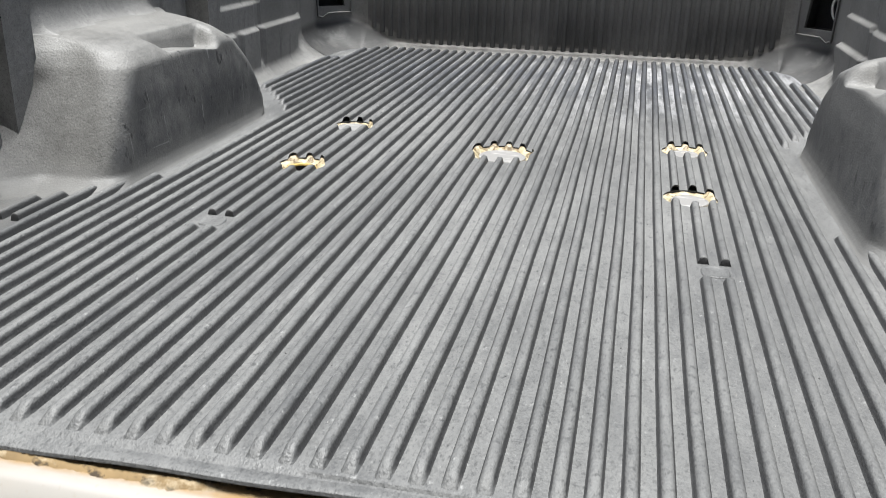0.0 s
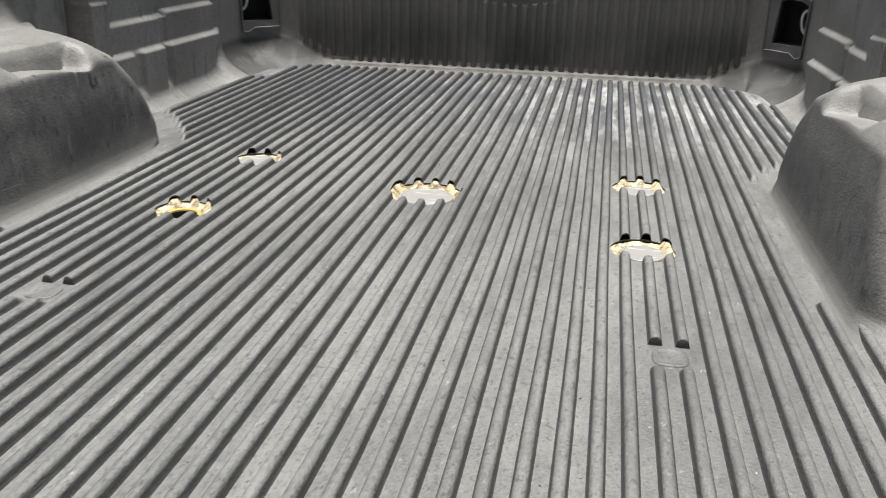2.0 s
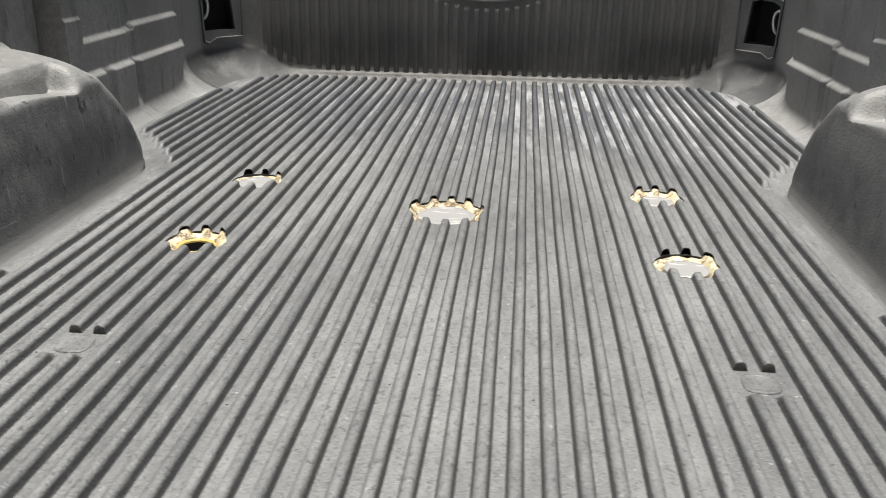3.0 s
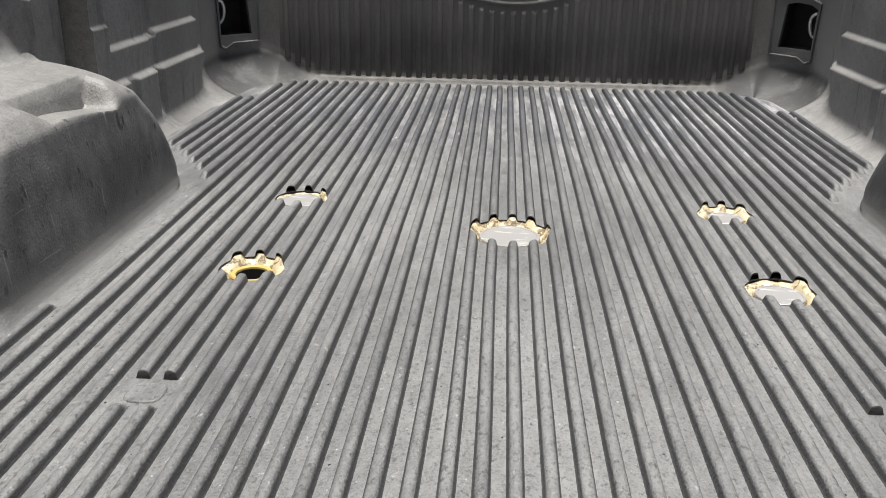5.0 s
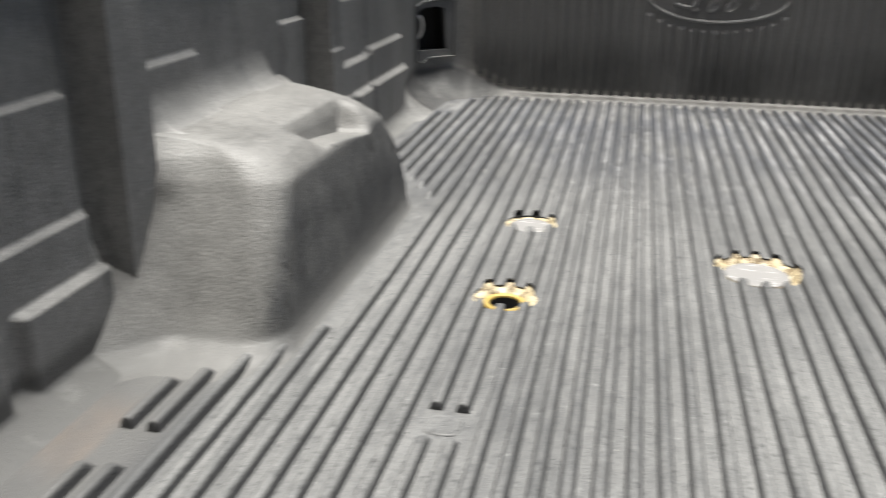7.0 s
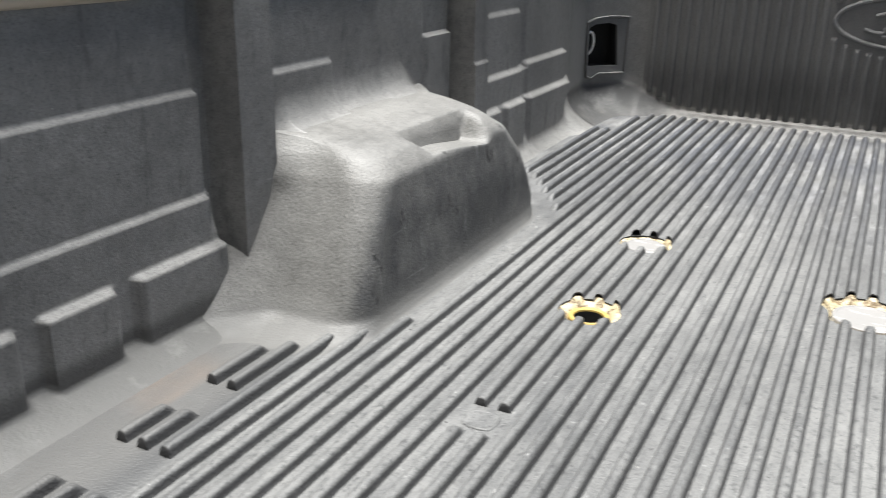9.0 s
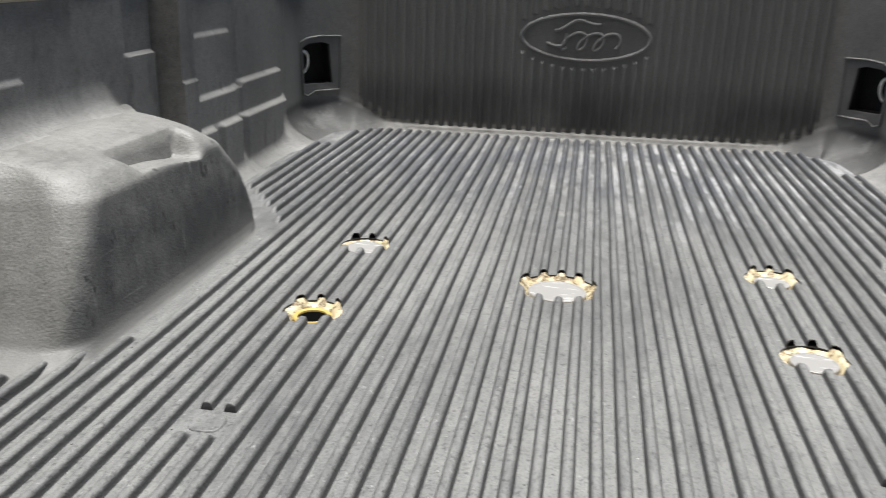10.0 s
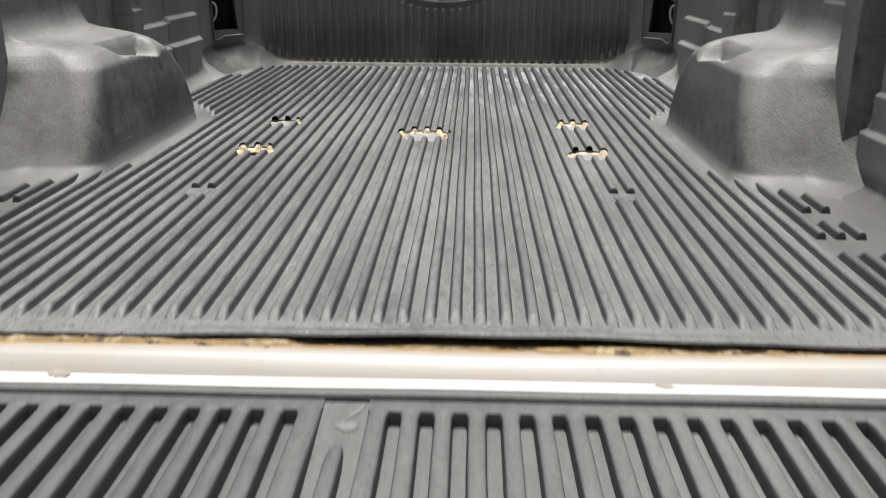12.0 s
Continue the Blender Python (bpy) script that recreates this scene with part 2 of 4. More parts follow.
# emblem plastic made paler, its sheen put into the colour
SHEEN = plastic("paler_sheen_plastic", (0.18, 0.181, 0.181), (0.28, 0.28, 0.275), dust_amount=0.5, grain_strength=0.2)
GATE = plastic("gate_black_plastic", (0.045, 0.046, 0.047), (0.135, 0.135, 0.132), (1.0, 0.3, 1.0), 0.5, 500, 0.3)
FLOOR = plastic("worn_black_plastic", (0.045, 0.046, 0.047), (0.182, 0.182, 0.178), (1.0, 0.30, 1.0), 0.62, 290, 0.95)
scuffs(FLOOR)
zoned(FLOOR, [((0.030, 0.030, 0.031), 0.75, 150, (1, 0.6, 1), [], 0.56, 0.66), ((0.30, 0.30, 0.295), 0.6, 120, (1, 0.7, 1), [], 0.63, 0.72),
              ((0.050, 0.051, 0.053), 0.5, 9, (1.6, 0.5, 1), [], 0.54, 0.70),
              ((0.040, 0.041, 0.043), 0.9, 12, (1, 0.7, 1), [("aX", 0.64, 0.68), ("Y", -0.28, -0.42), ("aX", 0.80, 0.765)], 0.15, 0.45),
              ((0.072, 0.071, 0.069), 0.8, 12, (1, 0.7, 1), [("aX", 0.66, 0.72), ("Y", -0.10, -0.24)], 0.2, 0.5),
              ((0.15, 0.105, 0.075), 0.3, 20, (1, 0.7, 1), [("X", -0.735, -0.750), ("Y", -0.36, -0.42), ("Y", -0.56, -0.48)]),
              ((0.072, 0.072, 0.072), 0.5, 5, (1, 0.6, 1), [("X", 0.05, 0.50), ("Y", 0.25, -0.45)]),
              ((0.034, 0.034, 0.035), 0.55, 48, (1, 0.30, 1), [("Y", 0.20, 0.80)], 0.50, 0.64),
              ((0.25, 0.25, 0.252), 0.5, 70, (1, 0.35, 1), [("Y", 0.00, 0.60)], 0.60, 0.70)])
shade_flanks(GATE, (0.022, 0.022, 0.023), 0.30, 0.70)
shade_flanks(FLOOR, (0.032, 0.032, 0.033), 0.24, 0.64)
BEIGE = painted("beige_paint", (0.42, 0.37, 0.31), 0.3, (0.30, 0.20, 0.11), 0.25)
SILL = painted("chalky_beige_paint", (0.30, 0.284, 0.262), 0.4, (0.33, 0.24, 0.14), 0.25)
zoned(SILL, [((0.24, 0.15, 0.055), 1.0, 24, (1, 2, 1), [("Y", -0.9905, -0.9835)]), ((0.20, 0.13, 0.06), 0.25, 60, (0.6, 1, 1), [("Y", -1.003, -0.988)])])
CRUST = painted("tan_dirt", (0.22, 0.15, 0.07), 0.9, (0.09, 0.06, 0.03), 0.9)
EDGE = painted("white_edge_paint", (0.60, 0.59, 0.56), 0.35, (0.30, 0.24, 0.18), 0.15)
FOAM = painted("tan_filler", (0.42, 0.355, 0.225), 0.6, (0.22, 0.13, 0.05), 0.7)
zoned(FOAM, [((0.06, 0.04, 0.02), 0.85, 70, (1, 1, 1), [], 0.55, 0.63), ((0.62, 0.58, 0.46), 0.7, 40, (1, 1, 1), [], 0.52, 0.66)])


def cracks(m, col, scale, amount):
    """Thin wandering cracks over a crusty material."""
    n, l = m.node_tree.nodes, m.node_tree.links
    b = n["Principled BSDF"]
    old = b.inputs["Base Color"].links[0].from_socket
    tex = noise_node(n, l, scale, 4, (1, 1, 1), 0.6)
    line = ramp(n, l, tex.outputs["Fac"], [(0.455, (0.0,)), (0.49, (amount,)), (0.51, (amount,)), (0.545, (0.0,))])
    l.new(mix(n, l, line.outputs["Color"], old, col), b.inputs["Base Color"])
    bump(n, l, b, tex.outputs["Fac"], 0.5, 0.003)


cracks(FOAM, (0.10, 0.062, 0.025), 34, 0.9)
PUCK = painted("grey_cap", (0.22, 0.215, 0.21), 0.45, (0.25, 0.23, 0.2), 0.25)
zoned(PUCK, [((0.42, 0.41, 0.40), 0.8, 30, (1, 3, 1), [], 0.56, 0.66), ((0.09, 0.088, 0.085), 0.8, 46, (0.4, 5, 1), [], 0.66, 0.71)])
zoned(CRUST, [((0.025, 0.018, 0.012), 0.9, 55, (0.7, 1, 1), [], 0.55, 0.64), ((0.42, 0.35, 0.24), 0.75, 40, (0.6, 1, 1), [], 0.53, 0.66)])
SCUFF = painted("pale_scuff", (0.115, 0.115, 0.113), 0.6, (0.12, 0.12, 0.12), 0.6)
BLUSH = painted("pinkish_scuff", (0.125, 0.105, 0.098), 0.6, (0.11, 0.11, 0.11), 0.8)
CHIP = painted("chipped_primer", (0.26, 0.23, 0.20), 0.7, (0.12, 0.09, 0.07), 0.9)
YELLOW = painted("yellow_zinc", (0.38, 0.27, 0.075), 0.4, (0.36, 0.29, 0.17), 0.7)
STEEL, _n, _l, _b = material("bright_steel", 0.30, 0.6)
_b.inputs["Base Color"].default_value = (0.86, 0.86, 0.85, 1)
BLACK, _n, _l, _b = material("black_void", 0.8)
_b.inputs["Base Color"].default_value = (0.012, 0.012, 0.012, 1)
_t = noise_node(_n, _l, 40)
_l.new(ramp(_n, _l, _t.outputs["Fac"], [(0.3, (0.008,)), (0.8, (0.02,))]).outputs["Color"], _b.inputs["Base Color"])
BLOCKER = painted("grey_blocker", (0.10, 0.10, 0.10), 0.8, (0.06, 0.06, 0.06), 0.5)
ASPHALT, _n, _l, _b = material("asphalt", 0.9)
_t = noise_node(_n, _l, 30, 8)
_l.new(ramp(_n, _l, _t.outputs["Fac"], [(0.3, (0.035,)), (0.8, (0.08,))]).outputs["Color"], _b.inputs["Base Color"])


# ---------------------------------------------------------------- mesh helpers
def mesh(name, verts, faces, mat, parent=None, label="", smooth=True, sharp=None):
    me = bpy.data.meshes.new(name)
    me.from_pydata([tuple(map(float, v)) for v in verts], [], faces)
    me.materials.append(mat)
    me.validate()
    if smooth:
        me.polygons.foreach_set("use_smooth", [True] * len(me.polygons))
        if sharp:
            me.set_sharp_from_angle(angle=radians(sharp))
    me.update()
    ob = new(name, me)
    if parent:
        ob.parent = parent
    if label:
        ob["label"] = label
    return ob


def grid_faces(n, m, keep=None, flip=False):
    out = []
    for i in range(n - 1):
        for j in range(m - 1):
            if keep is None or keep(i, j):
                q = (i * m + j, i * m + j + 1, (i + 1) * m + j + 1, (i + 1) * m + j)
                out.append(q[::-1] if flip else q)
    return out


def sheet(name, pts, mat, parent=None, label="", keep=None, flip=False, sharp=40):
    n, m = pts.shape[:2]
    return mesh(name, pts.reshape(-1, 3), grid_faces(n, m, keep, flip), mat, parent, label, True, sharp)


def part(name, bm, mat, parent=None, label="", smooth=True, sharp=35):
    me = bpy.data.meshes.new(name)
    bm.normal_update()
    bm.to_mesh(me)
    bm.free()
    me.materials.append(mat)
    if smooth:
        me.polygons.foreach_set("use_smooth", [True] * len(me.polygons))
        me.set_sharp_from_angle(angle=radians(sharp))
    ob = new(name, me)
    if parent:
        ob.parent = parent
    if label:
        ob["label"] = label
    return ob


def box_bm(x0, x1, y0, y1, z0, z1, bevel=0.0, seg=2):
    bm = bmesh.new()
    bmesh.ops.create_cube(bm, size=1, matrix=Matrix.LocRotScale(((x0 + x1) / 2, (y0 + y1) / 2, (z0 + z1) / 2), None, (x1 - x0, y1 - y0, z1 - z0)))
    if bevel:
        bmesh.ops.bevel(bm, geom=bm.edges[:], offset=bevel, segments=seg, affect="EDGES", profile=0.5)
    return bm


def tube(path, r, seg=8, closed=False):
    """A round bar along a list of points."""
    bm = bmesh.new()
    P = [Vector(p) for p in path]
    rings = []
    for i, p in enumerate(P):
        a = P[i - 1] if (i or closed) else p
        b = P[(i + 1) % len(P)] if (i < len(P) - 1 or closed) else p
        d = (b - a).normalized()
        u = d.orthogonal().normalized() if abs(d.y) > 0.9 else d.cross(Vector((0, 1, 0))).normalized()
        v = d.cross(u)
        rings.append([bm.verts.new(p + r * (math.cos(k * math.tau / seg) * u + math.sin(k * math.tau / seg) * v)) for k in range(seg)])
    for i in range(len(rings) - (0 if closed else 1)):
        A, B = rings[i], rings[(i + 1) % len(rings)]
        for k in range(seg):
            bm.faces.new((A[k], A[(k + 1) % seg], B[(k + 1) % seg], B[k]))
    if not closed:
        bm.faces.new(rings[0][::-1])
        bm.faces.new(rings[-1])
    bmesh.ops.recalc_face_normals(bm, faces=bm.faces[:])
    return bm


def empty(name, place, label, category, group="", kind=""):
    ob = new(name)
    ob.location = place
    ob.empty_display_size = 0.05
    return tagged(ob, label, category, group, kind)


def sstep(v, a, b):
    t = np.clip((v - a) / (b - a), 0, 1)
    return t * t * (3 - 2 * t)


def band(v, a, b, w):
    """1 between a and b, with edges w wide."""
    return sstep(v, a - w / 2, a + w / 2) * (1 - sstep(v, b - w / 2, b + w / 2))


# ---------------------------------------------------------------- measures of the bed
PITCH = 0.03175
ZF, ZR = -0.0070, 0.0046          # valley and rib-top heights of the floor
REAR, FRONT = -0.976, 1.56        # rear edge of the liner, front wall
TOP = 0.445                       # underside of the bed rails
HOLES = [(-0.004, 0.204, 0.067), (-0.385, 0.349, 0.047), (-0.382, 0.008, 0.0475), (0.378, 0.342, 0.049), (0.376, 0.002, 0.049)]

ground = mesh("ground", [(-60, -60, -0.318), (60, -60, -0.318), (60, 60, -0.318), (-60, 60, -0.318)], [(0, 1, 2, 3)], ASPHALT, smooth=False)
tagged(ground, "dark grey asphalt ground under the truck bed", "ground", kind="structure")

# unseen blockers added to shape the light: one cuts the rear sky, one stands for the cab
for name, x0, x1, y0, y1, top in (("rear_sky_block", -9.0, 9.0, -3.8, -3.5, 8.0), ("cab_stand_in", -0.95, 0.95, 1.76, 1.86, 1.25)):
    wall = part(name, box_bm(x0, x1, y0, y1, -0.92, top, 0.02), BLOCKER, None, smooth=False)
    tagged(wall, "plain grey unseen blocker shaping the light on the bed", "wall", kind="structure")

# ---------------------------------------------------------------- truck bed (painted body)
bed = empty("truck_bed", (0, 0, -0.10), "beige painted steel pickup truck bed with a worn sill", "truck bed")


def bed_part(name, bm, mat, label=""):
    bmesh.ops.translate(bm, verts=bm.verts[:], vec=(0, 0, 0.10))
    return part(name, bm, mat, bed, label)


for s in (-1, 1):
    inner_x, low = (0.848, TOP - 0.006) if s > 0 else (0.858, TOP)
    bed_part("side_rail", box_bm(*sorted((s * inner_x, s * 1.01)), -1.0, 1.66, low, TOP + 0.034, 0.015, 4), BEIGE, "beige painted top rail")
    bed_part("outer_side", box_bm(*sorted((s * 0.945, s * 1.0)), -1.0, 1.66, -0.32, TOP + 0.01, 0.01), BEIGE)
bed_part("front_rail", box_bm(-0.90, 0.90, 1.585, 1.67, TOP, TOP + 0.05, 0.012, 3), BEIGE, "beige painted front rail")
bed_part("front_bulkhead", box_bm(-0.93, 0.93, 1.64, 1.66, -0.2, TOP - 0.002, 0.004), BEIGE)
bed_part("floor_sheet", box_bm(-0.93, 0.93, -0.95, 1.63, -0.062, -0.050, 0.002), BEIGE)


def sill_mesh():
    prof = [(-0.930, -0.0230), (-0.960, -0.0222), (-0.985, -0.0215), (-0.998, -0.0223), (-1.006, -0.0262), (-1.018, -0.0400), (-1.036, -0.0620), (-1.058, -0.070), (-1.058, -0.30)]
    xs = np.linspace(-0.86, 0.86, 120)
    pts = np.array([[(x, y, z + 0.10 + 0.0012 * math.sin(7 * x + 3 * y)) for y, z in prof] for x in xs])
    return sheet("sill", pts, SILL, bed, "chalky off-white sill with tan dirt and chipped paint", flip=True)


sill_mesh()


def dirt_crust():
    """A ragged crust of tan dirt along the front edge of the sill."""
    rnd = random.Random(3)
    v, f = [], []
    n = 420
    reach = 0.01
    for i in range(n):
        x = -0.84 + 1.68 * i / (n - 1)
        reach = 0.70 * reach + 0.30 * (0.001 + 0.024 * rnd.random() ** 2 * (0.6 + 0.4 * math.sin(5.3 * x + 1.0)))
        e = -0.970 - reach - 0.010 * float(sstep(-x, 0.05, 0.13)) - 0.005 * float(sstep(x, 0.18, 0.27))
        z = -0.0217 + 0.10
        lift = (0.0078 * float(sstep(-x, 0.05, 0.13)) + 0.0042 * float(sstep(x, 0.18, 0.27))) * (0.75 + 0.25 * math.sin(23 * x) * math.sin(7.7 * x))
        v += [(x, -0.945, z + 0.0009 + lift), (x, e + 0.006, z + 0.0010 + 0.85 * lift + 0.0016 * rnd.random()), (x, e, z - 0.0004)]
    for i in range(n - 1):
        for k in range(2):
            a = 3 * i + k
            f.append((a, a + 1, a + 4, a + 3))
    return mesh("dirt_crust", v, f, CRUST, bed, "ragged crust of tan dirt on the sill")


dirt_crust()

# ---------------------------------------------------------------- bed liner
liner = empty("bed_liner", (0, 0, 0), "scuffed black plastic ribbed bed liner fitted in a pickup bed", "bed liner")


def hole_half(x, h):
    cx, cy, r = h
    return math.sqrt(max(0.0, r * r - (x - cx) ** 2))


def floor_panel():
    xs = set(np.round(np.arange(-27, 28) * PITCH, 5))
    xs |= {round(k * PITCH + o, 5) for k in range(-27, 27) for o in (PITCH / 2,)}
    for cx, cy, r in HOLES:
        xs |= {round(cx + r * math.sin(a), 5) for a in np.linspace(-math.pi / 2, math.pi / 2, 25)}
    xs = sorted(x for x in xs if abs(x) <= 0.86)
    v, f = [], []

    seen = {}

    def vert(x, y, z):
        key = (round(x, 5), round(y, 5), round(z, 5))
        if key not in seen:
            seen[key] = len(v)
            v.append((x, y, z))
        return seen[key]

    for a, b in zip(xs, xs[1:]):
        mid = (a + b) / 2
        cuts = sorted((h for h in HOLES if abs(mid - h[0]) < h[2]), key=lambda h: h[1])
        ya, yb = -0.945, -0.945
        for h in cuts + [None]:
            if h:
                ea, eb = h[1] - hole_half(a, h), h[1] - hole_half(b, h)
            else:
                ea = eb = 1.60
            q = [vert(a, ya, ZF), vert(b, yb, ZF), vert(b, eb, ZF), vert(a, ea, ZF)]
            faces = [q]
            if h:
                faces.append((q[3], q[2], vert(b, eb, ZF - 0.002), vert(a, ea, ZF - 0.002)))
                ya, yb = h[1] + hole_half(a, h), h[1] + hole_half(b, h)
                faces.append((vert(a, ya, ZF - 0.002), vert(b, yb, ZF - 0.002), vert(b, yb, ZF), vert(a, ya, ZF)))
            for face in faces:
                face = list(dict.fromkeys(face))
                if len(face) > 2:
                    f.append(tuple(face))
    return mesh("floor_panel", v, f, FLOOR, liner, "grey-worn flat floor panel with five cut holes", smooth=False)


floor = floor_panel()

# rib section: offsets across and share of the height
SECTION = [(-0.009, 0.0), (-0.0081, 0.12), (-0.0072, 0.36), (-0.0065, 0.62), (-0.0054, 0.82), (-0.0038, 0.94), (-0.0019, 0.985), (0.0, 1.0), (0.0019, 0.985), (0.0038, 0.94), (0.0054, 0.82), (0.0065, 0.62), (0.0072, 0.36), (0.0081, 0.12), (0.009, 0.0)]


def rib_segment(k, ya, yb, ta, tb, ca=None, cb=None):
    """One moulded floor rib from ya to yb; ta, tb: length of the sloping end, or a hole that cuts it."""
    x0 = k * PITCH
    high = (ZR - ZF) * (1.2 if abs(k) >= 21 and yb < 0 else 1.0)
    rows = []
    if ca:
        rows += [("cut", ca, 1, -0.002), ("cut", ca, 1, 0.0)]
        ya = ca[1] + ca[2] + 0.006
    else:
        if ta < 0.01:
            rows += [(ya, 0.0), (ya + 0.0004, 0.86), (ya + 0.0014, 0.97), (ya + ta, 1.0)]
        else:
            rows += [(ya, 0.0), (ya + 0.35 * ta, 0.55), (ya + 0.75 * ta, 0.93), (ya + ta, 1.0)]
        ya += ta
    if cb:
        ye = cb[1] - cb[2] - 0.006
    else:
        ye = yb - tb
    n = max(1, int((ye - ya) / 0.06))
    rows += [(ya + (ye - ya) * i / n, 1.0) for i in range(0 if ca else 1, n + (1 if cb else 0))]
    if cb:
        rows += [("cut", cb, -1, 0.0), ("cut", cb, -1, -0.002)]
    else:
        rows += [(yb - tb, 1.0), (yb - 0.75 * tb, 0.93), (yb - 0.35 * tb, 0.55), (yb, 0.0)]
    v = []
    for row in rows:
        for o, h in SECTION:
            x = x0 + o
            if row[0] == "cut":
                y, top, drop = row[1][1] + row[2] * hole_half(x, row[1]), 1.0, row[3]
            else:
                (y, top), drop = row, 0.0
            wob = 0.0007 * math.sin(3.1 * y + 1.7 * k) + 0.0004 * math.sin(11 * y + 0.6 * k)
            v.append((x + wob, y, ZF + high * h * top + drop - (0.0005 if h == 0 else 0) + 0.0006 * h * top * math.sin(17 * y + 2.3 * k) * math.sin(5.3 * y + k)))
    m = len(SECTION)
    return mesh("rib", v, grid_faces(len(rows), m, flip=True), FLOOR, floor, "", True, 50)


def rib_spans(k):
    a = abs(k)
    if a <= 18:
        end = 1.535
        return [(-0.942, -0.380, 1), (-0.322, end, 2)] if a in (12, 13) else [(-0.942, end, 0)]
    if a == 19:
        return [(-0.942, -0.150, 0), (0.448, 1.535, 0)]
    if a == 20:
        return [(-0.942, -0.205, 0), (0.515, 1.535, 0)]
    if a == 21:
        return [(-0.942, -0.665, 0), (-0.585, -0.255, 0), (0.560, 1.520, 0)]
    if a == 22:
        return [(-0.942, -0.665, 0), (-0.585, -0.502, 0), (-0.437, -0.30, 0), (0.610, 1.465, 0)]
    if a == 23:
        return [(-0.942, -0.665, 0), (-0.585, -0.506, 0), (-0.437, -0.33, 0), (0.655, 1.255, 0)]
    return [(0.690, 1.255, 0)]


for k in range(-24, 25):
    for ya, yb, note in rib_spans(k):
        ta = 0.024 if ya < -0.9 else (0.0025 if ya < 0 else 0.02)
        tb = 0.02 if yb > 1.0 else 0.016
        x = k * PITCH
        cuts = sorted((h for h in HOLES if abs(x - h[0]) < h[2] + 0.002 and ya < h[1] < yb), key=lambda h: h[1])
        ends = [None] + cuts + [None]
        for ca, cb in zip(ends, ends[1:]):
            rib_segment(k, ya, yb, ta, tb, ca, cb)


def floor_pad(s):
    """Raised flat boss with a rounded rim between the broken ribs."""
    cx, cy = s * 12.5 * PITCH, -0.352
    v, f = [], []
    rings = [(1.0, 0.0), (0.96, 0.0012), (0.90, 0.0016), (0.84, 0.0010), (0.55, 0.0010)]
    n = 36
    for q, z in rings:
        for i in range(n):
            a = i * math.tau / n
            c, sn = math.cos(a), math.sin(a)
            e = 2 / 3.2
            v.append((cx + 0.021 * q * math.copysign(abs(c) ** e, c), cy + 0.021 * q * math.copysign(abs(sn) ** e, sn), ZF + 0.0004 + z))
    for r in range(len(rings) - 1):
        for i in range(n):
            f.append((r * n + i, r * n + (i + 1) % n, (r + 1) * n + (i + 1) % n, (r + 1) * n + i))
    f.append(tuple((len(rings) - 1) * n + i for i in range(n)))
    mesh("boss", v, f, FLOOR, floor, "", True, 40)


for s in (-1, 1):
    floor_pad(s)


def rear_lip():
    prof = [(-0.925, ZF + 0.0003), (-0.947, ZF + 0.0003), (-0.951, -0.0095), (-0.955, -0.0095), (-0.958, -0.0068), (-0.971, -0.0070), (-0.975, -0.0082), (-0.9765, -0.0112), (-0.972, -0.0125)]
    xs = np.linspace(-0.80, 0.80, 161)
    pts = []
    for x in xs:
        sag = -0.0035 * float(sstep(-x, 0.18, 0.34)) + 0.0020 * math.sin(3.3 * x + 1.6) + 0.0015 * math.sin(9 * x) + 0.0006 * math.sin(31 * x)
        pts.append([(x, y + 0.4 * sag * (y < -0.95), z + (sag if y < -0.96 else 0)) for y, z in prof])
    return sheet("rear_lip", np.array(pts), FLOOR, liner, "smooth rolled rear edge of the liner")


rear_lip()


